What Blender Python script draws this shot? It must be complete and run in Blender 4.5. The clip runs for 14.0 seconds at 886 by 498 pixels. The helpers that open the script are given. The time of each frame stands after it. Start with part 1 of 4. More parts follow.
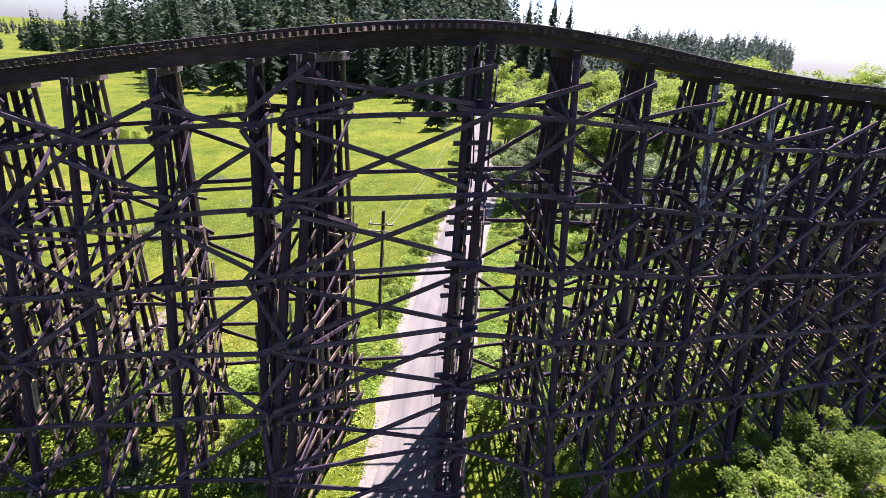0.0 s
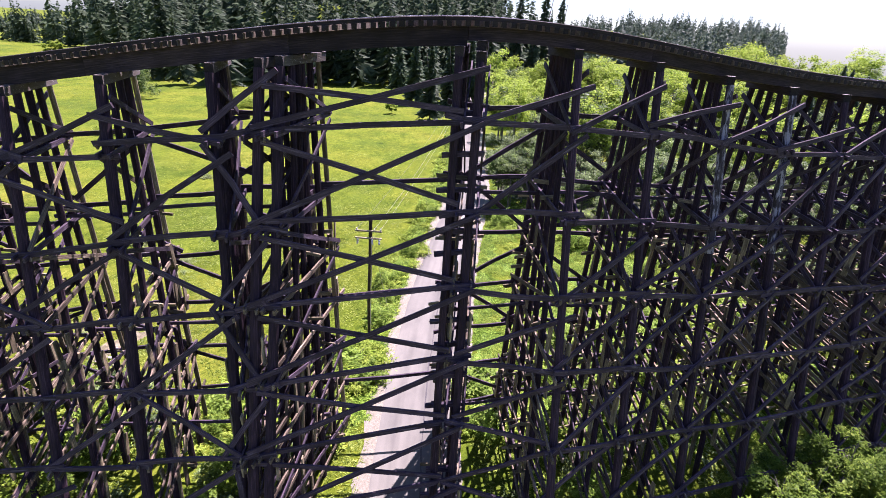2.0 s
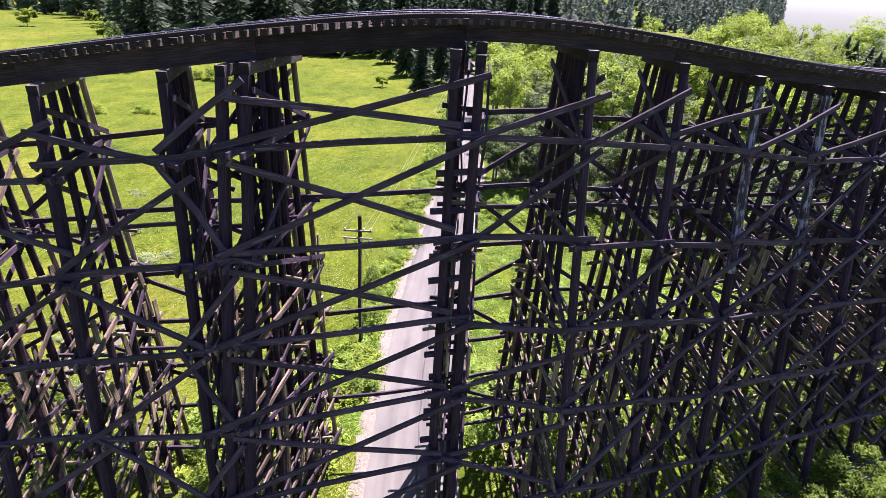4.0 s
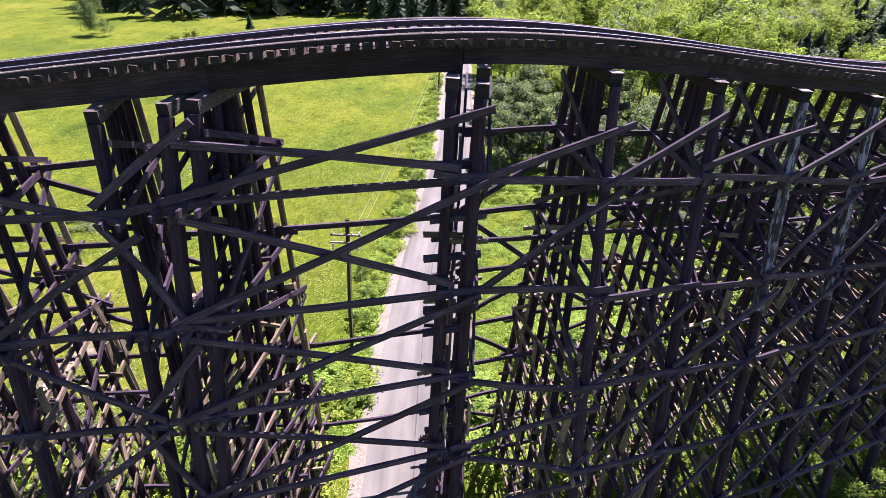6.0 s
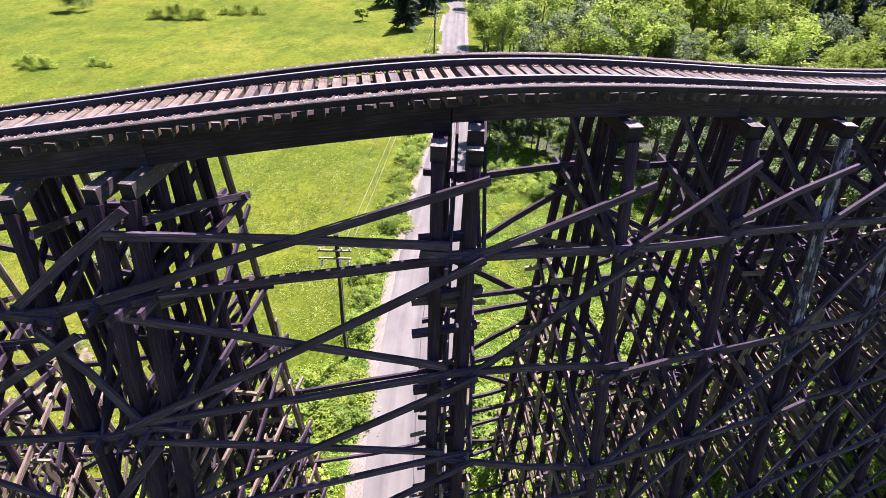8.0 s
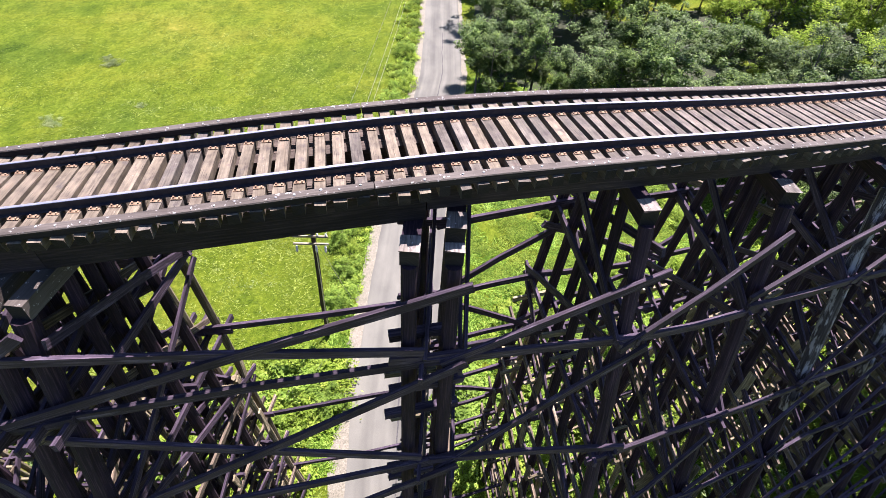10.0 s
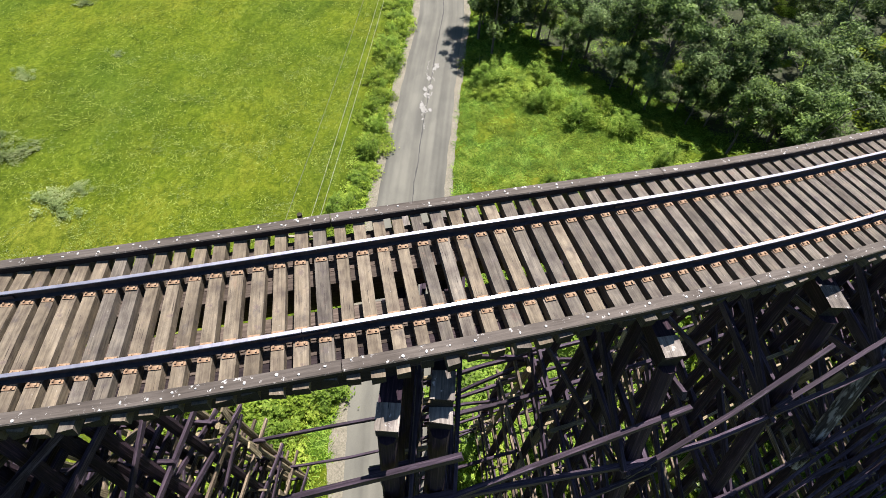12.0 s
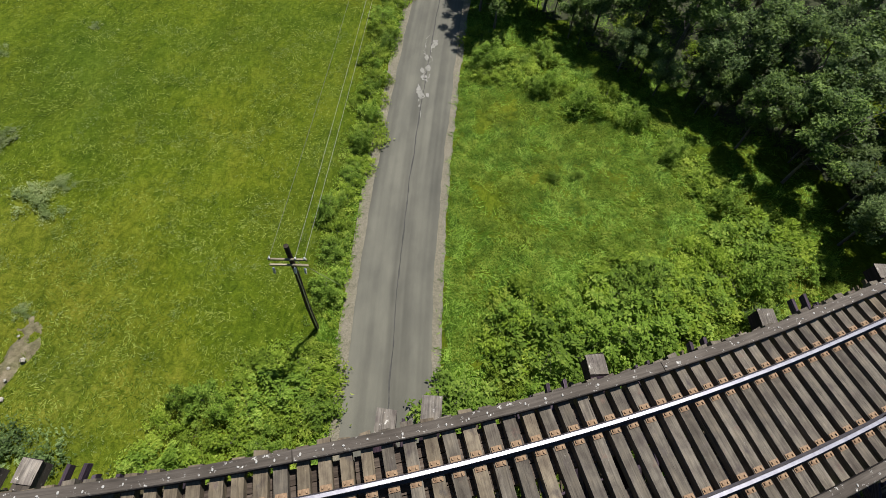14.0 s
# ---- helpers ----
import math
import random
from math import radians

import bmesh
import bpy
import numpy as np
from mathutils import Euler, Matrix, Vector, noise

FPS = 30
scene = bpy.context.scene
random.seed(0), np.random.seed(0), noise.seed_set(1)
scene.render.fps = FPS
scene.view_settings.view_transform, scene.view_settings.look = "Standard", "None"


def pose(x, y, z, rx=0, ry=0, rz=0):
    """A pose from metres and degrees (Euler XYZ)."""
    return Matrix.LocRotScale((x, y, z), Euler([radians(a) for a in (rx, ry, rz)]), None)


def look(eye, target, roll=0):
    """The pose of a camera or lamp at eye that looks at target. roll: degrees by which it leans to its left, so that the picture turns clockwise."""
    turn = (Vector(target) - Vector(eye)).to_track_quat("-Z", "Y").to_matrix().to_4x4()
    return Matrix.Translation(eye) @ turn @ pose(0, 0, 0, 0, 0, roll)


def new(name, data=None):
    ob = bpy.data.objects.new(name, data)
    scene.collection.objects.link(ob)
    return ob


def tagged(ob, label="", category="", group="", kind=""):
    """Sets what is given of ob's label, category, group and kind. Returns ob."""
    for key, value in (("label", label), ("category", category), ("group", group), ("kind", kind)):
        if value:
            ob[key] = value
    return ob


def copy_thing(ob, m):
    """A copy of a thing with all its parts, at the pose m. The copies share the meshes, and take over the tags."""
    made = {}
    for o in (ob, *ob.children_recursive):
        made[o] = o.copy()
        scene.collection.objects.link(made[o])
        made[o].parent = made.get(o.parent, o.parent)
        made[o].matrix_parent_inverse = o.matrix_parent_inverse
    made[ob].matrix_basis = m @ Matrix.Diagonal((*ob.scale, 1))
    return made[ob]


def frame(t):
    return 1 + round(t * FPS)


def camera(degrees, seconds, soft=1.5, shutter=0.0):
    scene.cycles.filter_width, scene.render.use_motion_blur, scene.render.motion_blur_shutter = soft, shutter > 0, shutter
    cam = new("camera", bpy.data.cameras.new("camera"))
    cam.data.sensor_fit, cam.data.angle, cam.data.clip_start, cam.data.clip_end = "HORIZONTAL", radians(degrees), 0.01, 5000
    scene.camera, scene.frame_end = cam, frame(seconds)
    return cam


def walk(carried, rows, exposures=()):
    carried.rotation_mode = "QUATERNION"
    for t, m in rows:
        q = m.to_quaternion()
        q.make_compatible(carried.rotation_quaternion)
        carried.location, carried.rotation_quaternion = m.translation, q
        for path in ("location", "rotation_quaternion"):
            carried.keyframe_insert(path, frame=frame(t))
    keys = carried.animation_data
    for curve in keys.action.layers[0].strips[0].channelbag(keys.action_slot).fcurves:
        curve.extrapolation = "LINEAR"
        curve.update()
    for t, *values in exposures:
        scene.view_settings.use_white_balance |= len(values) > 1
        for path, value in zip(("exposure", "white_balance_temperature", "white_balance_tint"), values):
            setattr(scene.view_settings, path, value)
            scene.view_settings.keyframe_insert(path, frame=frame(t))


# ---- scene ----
cam = camera(82.84, 14.0, soft=0.55)
PATH = [
    (0.0, pose(-0.345, -22.595, 24.262, 67.482, -3.577, 2.867)),
    (0.5, pose(-0.356, -21.850, 24.331, 67.363, -3.459, 2.598)),
    (1.0, pose(-0.309, -21.155, 24.453, 67.194, -3.357, 2.396)),
    (1.5, pose(-0.259, -20.554, 24.580, 66.800, -3.267, 2.223)),
    (2.0, pose(-0.240, -19.924, 24.719, 66.259, -3.125, 2.019)),
    (2.5, pose(-0.253, -19.324, 24.844, 65.921, -2.921, 1.822)),
    (3.0, pose(-0.284, -18.606, 25.044, 65.268, -2.893, 1.593)),
    (5.5, pose(-0.678, -14.071, 26.960, 59.200, -3.003, 0.454)),
    (6.0, pose(-0.664, -13.203, 27.251, 58.437, -2.794, 0.147)),
    (6.5, pose(-0.621, -12.371, 27.609, 57.669, -2.478, -0.038)),
    (7.0, pose(-0.600, -11.493, 27.949, 56.762, -2.330, -0.171)),
    (7.5, pose(-0.533, -10.674, 28.347, 55.761, -2.010, -0.313)),
    (8.0, pose(-0.421, -9.806, 28.720, 54.681, -1.816, -0.442)),
    (10.5, pose(-0.066, -4.814, 30.772, 43.870, -3.002, -1.311)),
    (11.0, pose(0.033, -3.825, 31.118, 41.982, -2.939, -1.125)),
    (11.5, pose(0.103, -2.844, 31.492, 40.047, -2.775, -1.000)),
    (12.0, pose(0.161, -1.898, 31.849, 37.741, -2.674, -0.975)),
    (12.5, pose(0.138, -0.900, 32.270, 35.430, -2.687, -0.902)),
    (13.0, pose(0.192, 0.232, 32.776, 33.123, -2.692, -0.763)),
    (13.5, pose(0.364, 1.415, 33.217, 31.730, -2.817, -0.636)),
    (14.0, pose(0.508, 2.588, 33.752, 31.408, -3.124, -0.327)),
]
walk(cam, PATH, exposures=[(0.0, 1.83, 6000, 49), (8.0, 1.77, 6000, 46), (10.5, 1.62, 6150, 27), (12.0, 1.12, 6350, 18), (13.0, 0.6, 6450, 13), (14.0, 0.28, 6450, 12)])

# ---- light ----
SUN_EL, SUN_AZ = 64.5, 29.0        # degrees: height, and turn from straight ahead (+y) towards +x
world = bpy.data.worlds.new("world")
scene.world = world
world.use_nodes = True
wn = world.node_tree.nodes
sky = wn.new("ShaderNodeTexSky")
sky.sky_type, sky.sun_disc = "NISHITA", False
sky.sun_elevation, sky.sun_rotation = radians(SUN_EL), radians(SUN_AZ)
sky.air_density, sky.dust_density, sky.ozone_density = 1.0, 0.8, 1.0
wn["Background"].inputs["Strength"].default_value = 0.05
haze = wn.new("ShaderNodeMix")
haze.data_type, haze.blend_type = "RGBA", "MULTIPLY"
haze.inputs["Factor"].default_value = 1.0
haze.inputs["B"].default_value = (0.84, 1.07, 1.16, 1)
world.node_tree.links.new(sky.outputs["Color"], haze.inputs["A"])
world.node_tree.links.new(haze.outputs["Result"], wn["Background"].inputs["Color"])
sun_data = bpy.data.lights.new("sun", "SUN")
sun_data.energy, sun_data.angle, sun_data.color = 5.0, radians(0.55), (1.0, 0.96, 0.88)
sun = new("sun", sun_data)
a, e = radians(SUN_AZ), radians(SUN_EL)
toward = Vector((math.sin(a) * math.cos(e), math.cos(a) * math.cos(e), math.sin(e)))
sun.matrix_world = look(toward * 200, (0, 0, 0))

# ---- materials ----
def material(name, rough=0.8, metal=0.0, spec=0.5):
    m = bpy.data.materials.new(name)
    m.use_nodes = True
    b = m.node_tree.nodes["Principled BSDF"]
    b.inputs["Roughness"].default_value, b.inputs["Metallic"].default_value = rough, metal
    b.inputs["Specular IOR Level"].default_value = spec
    return m, m.node_tree.nodes, m.node_tree.links, b


def noise_node(n, l, vec, scale, detail=4.0, rough=0.55):
    t = n.new("ShaderNodeTexNoise")
    t.inputs["Scale"].default_value, t.inputs["Detail"].default_value, t.inputs["Roughness"].default_value = scale, detail, rough
    l.new(vec, t.inputs["Vector"])
    return t.outputs["Fac"]


def ramp(n, l, fac, stops):
    r = n.new("ShaderNodeValToRGB")
    els = r.color_ramp.elements
    while len(els) < len(stops):
        els.new(0.5)
    for el, (p, c) in zip(els, stops):
        el.position, el.color = p, (*c, 1)
    l.new(fac, r.inputs["Fac"])
    return r.outputs["Color"]


def mix(n, l, fac, a, b, kind="MIX"):
    m = n.new("ShaderNodeMix")
    m.data_type, m.blend_type = "RGBA", kind
    for sock, v in ((m.inputs["Factor"], fac), (m.inputs["A"], a), (m.inputs["B"], b)):
        if isinstance(v, (int, float)):
            sock.default_value = v
        elif isinstance(v, tuple):
            sock.default_value = (*v, 1)
        else:
            l.new(v, sock)
    return m.outputs["Result"]


def bump(n, l, fac, b, strength, dist):
    k = n.new("ShaderNodeBump")
    k.inputs["Strength"].default_value, k.inputs["Distance"].default_value = strength, dist
    l.new(fac, k.inputs["Height"])
    l.new(k.outputs["Normal"], b.inputs["Normal"])


def coords(n, l, which, scale):
    t, m = n.new("ShaderNodeTexCoord"), n.new("ShaderNodeMapping")
    m.inputs["Scale"].default_value = scale
    l.new(t.outputs[which], m.inputs["Vector"])
    return m.outputs["Vector"]


def timber(name, dark, mid, pale, rough=0.85, even=0.0, spread=1.0):
    """Sawn weathered timber; the grain runs along u of the piece, in metres."""
    m, n, l, b = material(name, rough, 0.0, 0.25)
    grain = noise_node(n, l, coords(n, l, "UV", (1.2, 26, 1)), 1.0, 6, 0.65)
    big = noise_node(n, l, coords(n, l, "UV", (0.7, 2.0, 1)), 1.0, 4)
    col = ramp(n, l, grain, [(0.3 - 0.1 * even, dark), (0.52, mid), (0.75 + 0.1 * even, pale)])
    info = n.new("ShaderNodeObjectInfo")
    v = n.new("ShaderNodeMapRange")
    v.inputs["To Min"].default_value, v.inputs["To Max"].default_value = 0.65 + 0.2 * even - 0.3 * (spread - 1), 1.3 - 0.17 * even + 0.4 * (spread - 1)
    l.new(info.outputs["Random"], v.inputs["Value"])
    tone = n.new("ShaderNodeHueSaturation")
    l.new(v.outputs["Result"], tone.inputs["Value"])
    l.new(col, tone.inputs["Color"])
    stain = ramp(n, l, big, [(0.35, (0.55, 0.5, 0.46)), (0.6, (1.05, 1.0, 0.97))])
    l.new(mix(n, l, 0.8, tone.outputs["Color"], stain, "MULTIPLY"), b.inputs["Base Color"])
    bump(n, l, grain, b, 0.5, 0.02)
    return m


POST = timber("creosoted_timber", (0.008928, 0.005074, 0.0087), (0.02691, 0.01534, 0.02517), (0.1099, 0.06278, 0.07923), 0.85, 0.5)
BRACE = timber("creosoted_plank", (0.01375, 0.00936, 0.01493), (0.04782, 0.03451, 0.05187), (0.1554, 0.117, 0.1493), 0.8, 0.4)
# two tan timbers with sunlight put in their colour; tone differs by piece
SWAY = timber("sunlit_tan_plank", (0.0322, 0.02472, 0.0207), (0.1323, 0.1069, 0.07705), (0.483, 0.3967, 0.2702), 0.85, 0.2, 1.5)
SUNLIT = timber("sunlit_pale_timber", (0.05208, 0.04374, 0.02879), (0.197, 0.1678, 0.1031), (0.5792, 0.5048, 0.3073), 0.85, 0.5, 1.9)
# pale wood for the boards that imitate sun on the cap ends
CAP = timber("sunlit_cap_board", (0.09, 0.083, 0.074), (0.21, 0.195, 0.172), (0.33, 0.31, 0.275))
PALE = timber("flaking_pale_timber", (0.022, 0.01815, 0.0209), (0.055, 0.0473, 0.0517), (0.132, 0.1155, 0.1188))
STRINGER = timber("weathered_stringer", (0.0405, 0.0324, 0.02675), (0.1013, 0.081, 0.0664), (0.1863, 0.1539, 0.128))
# tarred wood, darkened more for the girder's shaded front
GIRDER = timber("shaded_tarred_girder", (0.01176, 0.00836, 0.01067), (0.03181, 0.02277, 0.02585), (0.07963, 0.05797, 0.06083))
# near-black for ends and side faces: their shade is put in the colour
SHADEFACE = timber("shade_dark_timber", (0.0104, 0.0082, 0.0084), (0.0221, 0.0175, 0.0174), (0.0488, 0.0399, 0.0388))
TIE = timber("weathered_tie", (0.088, 0.073, 0.052), (0.184, 0.158, 0.114), (0.287, 0.252, 0.184), 0.85, 1.0)
TIEOLD = timber("cracked_old_tie", (0.06, 0.0546, 0.0451), (0.145, 0.1318, 0.1075), (0.235, 0.2184, 0.1805), 0.85, 0.8)
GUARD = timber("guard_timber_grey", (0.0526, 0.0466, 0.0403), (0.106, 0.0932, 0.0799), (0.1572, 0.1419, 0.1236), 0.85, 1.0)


def specked(m):
    """Adds pale lichen specks to a timber."""
    n, l = m.node_tree.nodes, m.node_tree.links
    b = n["Principled BSDF"]
    old = b.inputs["Base Color"].links[0].from_socket
    f = noise_node(n, l, coords(n, l, "UV", (7, 7, 1)), 1.0, 5, 0.75)
    mask = ramp(n, l, f, [(0.6, (0, 0, 0)), (0.67, (1, 1, 1))])
    l.new(mix(n, l, mask, old, (0.6, 0.58, 0.54)), b.inputs["Base Color"])


specked(GUARD)
specked(CAP)


def patchy(m, scale, low, high, colour):
    """Lays uneven patches of another colour over a timber."""
    n, l = m.node_tree.nodes, m.node_tree.links
    b = n["Principled BSDF"]
    old = b.inputs["Base Color"].links[0].from_socket
    f = noise_node(n, l, coords(n, l, "UV", scale), 1.0, 6, 0.7)
    mask = ramp(n, l, f, [(low, (0, 0, 0)), (high, (0.85, 0.85, 0.85))])
    l.new(mix(n, l, mask, old, colour), b.inputs["Base Color"])


patchy(BRACE, (0.8, 6, 1), 0.56, 0.68, (0.125, 0.1, 0.135))
patchy(PALE, (1.3, 5, 1), 0.5, 0.57, (0.33, 0.305, 0.315))
patchy(TIE, (2.2, 4, 1), 0.56, 0.72, (0.075, 0.066, 0.062))
patchy(TIEOLD, (9, 12, 1), 0.66, 0.7, (0.34, 0.32, 0.29))
patchy(TIEOLD, (3.2, 6, 1), 0.55, 0.7, (0.085, 0.07, 0.068))
patchy(TIEOLD, (1.1, 4, 1), 0.6, 0.76, (0.2, 0.165, 0.135))
patchy(TIE, (9, 12, 1), 0.66, 0.7, (0.4, 0.37, 0.32))
patchy(TIE, (0.9, 3, 1), 0.6, 0.78, (0.2, 0.135, 0.095))
patchy(TIE, (3.5, 3.5, 1), 0.58, 0.68, (0.1, 0.078, 0.07))
patchy(TIEOLD, (2.6, 3, 1), 0.6, 0.72, (0.17, 0.115, 0.09))


def cracked(m):
    """Adds dark drying cracks along the grain and rusty or grey tints from piece to piece."""
    n, l = m.node_tree.nodes, m.node_tree.links
    b = n["Principled BSDF"]
    old = b.inputs["Base Color"].links[0].from_socket
    f = noise_node(n, l, coords(n, l, "UV", (1.6, 34, 1)), 1.0, 3, 0.6)
    mask = ramp(n, l, f, [(0.29, (1, 1, 1)), (0.36, (0, 0, 0))])
    g = noise_node(n, l, coords(n, l, "UV", (3.5, 5, 1)), 1.0, 4, 0.6)
    worn = ramp(n, l, g, [(0.35, (0.62, 0.59, 0.62)), (0.52, (1, 1, 1)), (0.72, (1.38, 1.33, 1.26))])
    c = mix(n, l, 0.85, old, worn, "MULTIPLY")
    l.new(mix(n, l, mask, c, (0.022, 0.018, 0.016)), b.inputs["Base Color"])


cracked(TIE)
cracked(TIEOLD)
cracked(CAP)


def rusty(name, a, c, rough, metal):
    m, n, l, b = material(name, rough, metal)
    f = noise_node(n, l, coords(n, l, "Object", (1, 1, 1)), 9, 5)
    l.new(ramp(n, l, f, [(0.35, a), (0.65, c)]), b.inputs["Base Color"])
    bump(n, l, f, b, 0.3, 0.006)
    return m


RUST = rusty("rusty_plate", (0.155, 0.095, 0.055), (0.33, 0.222, 0.135), 0.9, 0.0)
RAILSIDE = rusty("rail_side", (0.022, 0.02, 0.028), (0.045, 0.038, 0.042), 0.7, 0.4)
RAILTOP = rusty("worn_rail_head", (0.36, 0.35, 0.4), (0.47, 0.46, 0.5), 0.48, 0.8)
BOLT = rusty("lime_white_bolt", (0.306, 0.2924, 0.2652), (0.544, 0.5304, 0.5032), 0.8, 0.0)


def leafy(name, dark, mid, lime, glow, gloss=0.08, speck=0.44):
    """Leaves: tone varies clump by clump; part of the light passes through."""
    m, n, l, b = material(name, 0.6 - 0.35 * gloss, 0.0, gloss)
    g = n.new("ShaderNodeNewGeometry")
    i = n.new("ShaderNodeObjectInfo")
    patch = noise_node(n, l, coords(n, l, "Object", (1, 1, 1)), 0.6, 3)
    add = n.new("ShaderNodeMath")
    add.operation = "MULTIPLY_ADD"
    l.new(g.outputs["Random Per Island"], add.inputs[0])
    add.inputs[1].default_value = speck
    sub = n.new("ShaderNodeMath")
    sub.operation = "MULTIPLY_ADD"
    l.new(patch, sub.inputs[0])
    sub.inputs[1].default_value, sub.inputs[2].default_value = 1.7 - 1.9 * (speck - 0.44), -0.57 + 0.45 * (speck - 0.44)
    l.new(sub.outputs[0], add.inputs[2])
    col = ramp(n, l, add.outputs[0], [(0.1, dark), (0.5, mid), (0.95, lime)])
    v = n.new("ShaderNodeMapRange")
    v.inputs["To Min"].default_value, v.inputs["To Max"].default_value = 0.78, 1.2
    l.new(i.outputs["Random"], v.inputs["Value"])
    tone = n.new("ShaderNodeHueSaturation")
    l.new(v.outputs["Result"], tone.inputs["Value"])
    l.new(col, tone.inputs["Color"])
    l.new(tone.outputs["Color"], b.inputs["Base Color"])
    tr = n.new("ShaderNodeBsdfTranslucent")
    l.new(tone.outputs["Color"], tr.inputs["Color"])
    ms = n.new("ShaderNodeMixShader")
    ms.inputs[0].default_value = glow
    l.new(b.outputs[0], ms.inputs[1])
    l.new(tr.outputs[0], ms.inputs[2])
    l.new(ms.outputs[0], n["Material Output"].inputs["Surface"])
    return m


LEAF = leafy("broad_leaves", (0.066, 0.118, 0.014), (0.175, 0.282, 0.036), (0.37, 0.48, 0.085), 0.4)
SAPLEAF = leafy("sapling_leaves", (0.036, 0.07, 0.007), (0.115, 0.195, 0.021), (0.34, 0.44, 0.065), 0.4, 0.12)
TREELEAF = leafy("wood_leaves", (0.02, 0.039, 0.008), (0.072, 0.128, 0.025), (0.25, 0.35, 0.085), 0.35, 0.2)
LEAFLIME = leafy("fresh_lime_leaves", (0.085, 0.142, 0.013), (0.215, 0.318, 0.032), (0.43, 0.52, 0.085), 0.45)
LEAFGREY = leafy("willow_leaves", (0.03, 0.054, 0.016), (0.095, 0.15, 0.043), (0.26, 0.35, 0.12), 0.35, 0.2)
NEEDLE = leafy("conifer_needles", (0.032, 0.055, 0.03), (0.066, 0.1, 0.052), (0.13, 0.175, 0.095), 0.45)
FIELDLEAF = leafy("pale_field_leaves", (0.095, 0.135, 0.04), (0.175, 0.228, 0.08), (0.3, 0.345, 0.15), 0.35)
BLADE = leafy("grass_blades", (0.042, 0.074, 0.004), (0.107, 0.155, 0.0105), (0.28, 0.34, 0.07), 0.15, 0.08, 0.8)
# paler and bluer than NEEDLE: distance haze is mixed into the colour
HAZENEEDLE = leafy("haze_toned_needles", (0.05, 0.077, 0.056), (0.088, 0.118, 0.084), (0.135, 0.17, 0.122), 0.45)
FRESH = leafy("fresh_grass_blades", (0.032, 0.076, 0.004), (0.084, 0.16, 0.009), (0.25, 0.39, 0.055), 0.15, 0.08, 0.85)
BARK = rusty("grey_bark", (0.06, 0.05, 0.042), (0.17, 0.15, 0.13), 0.9, 0.0)
POLE = timber("tarred_pole", (0.016, 0.013, 0.011), (0.035, 0.028, 0.024), (0.07, 0.058, 0.05))
ARM = timber("bleached_crossarm", (0.13, 0.12, 0.08), (0.24, 0.22, 0.16), (0.36, 0.33, 0.25))
WHITE = rusty("glazed_porcelain", (0.66, 0.66, 0.66), (0.82, 0.82, 0.82), 0.2, 0.0)
WIRE = rusty("weathered_wire", (0.1, 0.1, 0.09), (0.2, 0.2, 0.18), 0.5, 0.3)
WIREPALE = rusty("aluminium_wire", (0.4, 0.4, 0.33), (0.55, 0.55, 0.46), 0.45, 0.5)
STONE = rusty("pale_stone", (0.22, 0.2, 0.17), (0.42, 0.39, 0.34), 0.9, 0.0)


def ground_material():
    m, n, l, b = material("meadow", 0.95, 0.0, 0.08)
    big = noise_node(n, l, coords(n, l, "Object", (1, 1, 1)), 0.035, 5)
    mid = noise_node(n, l, coords(n, l, "Object", (1, 0.55, 1)), 0.28, 6, 0.65)
    fine = noise_node(n, l, coords(n, l, "Object", (1, 1, 1)), 4.5, 6, 0.7)
    c1 = ramp(n, l, big, [(0.36, (0.0665, 0.1029, 0.0074)), (0.5, (0.0954, 0.1303, 0.0074)), (0.66, (0.1302, 0.1498, 0.0137))])
    c2 = ramp(n, l, mid, [(0.28, (0.42, 0.55, 0.5)), (0.47, (0.92, 0.95, 0.9)), (0.6, (1.08, 1.06, 1.12)), (0.74, (1.4, 1.3, 1.8))])
    c3 = ramp(n, l, fine, [(0.25, (0.45, 0.5, 0.5)), (0.55, (1.0, 1.0, 1.0)), (0.8, (1.4, 1.32, 1.5))])
    c = mix(n, l, 0.9, c1, c2, "MULTIPLY")
    soft = noise_node(n, l, coords(n, l, "Object", (1, 0.8, 1)), 0.11, 5, 0.6)
    c = mix(n, l, 0.8, c, ramp(n, l, soft, [(0.3, (0.66, 0.76, 0.8)), (0.46, (1.0, 1.0, 1.0)), (0.58, (1.08, 0.98, 1.0)), (0.72, (1.14, 1.08, 1.3))]), "MULTIPLY")
    tuft = n.new("ShaderNodeTexNoise")
    tuft.inputs["Scale"].default_value, tuft.inputs["Detail"].default_value, tuft.inputs["Roughness"].default_value, tuft.inputs["Distortion"].default_value = 1.3, 8, 0.72, 1.4
    l.new(coords(n, l, "Object", (1, 0.7, 1)), tuft.inputs["Vector"])
    c = mix(n, l, 0.9, c, ramp(n, l, tuft.outputs["Fac"], [(0.33, (0.45, 0.56, 0.5)), (0.5, (0.98, 1.0, 1.0)), (0.68, (1.6, 1.42, 2.1))]), "MULTIPLY")
    c = mix(n, l, 0.75, c, c3, "MULTIPLY")
    l.new(c, b.inputs["Base Color"])
    bump(n, l, fine, b, 0.9, 0.15)
    return m


MEADOW = ground_material()


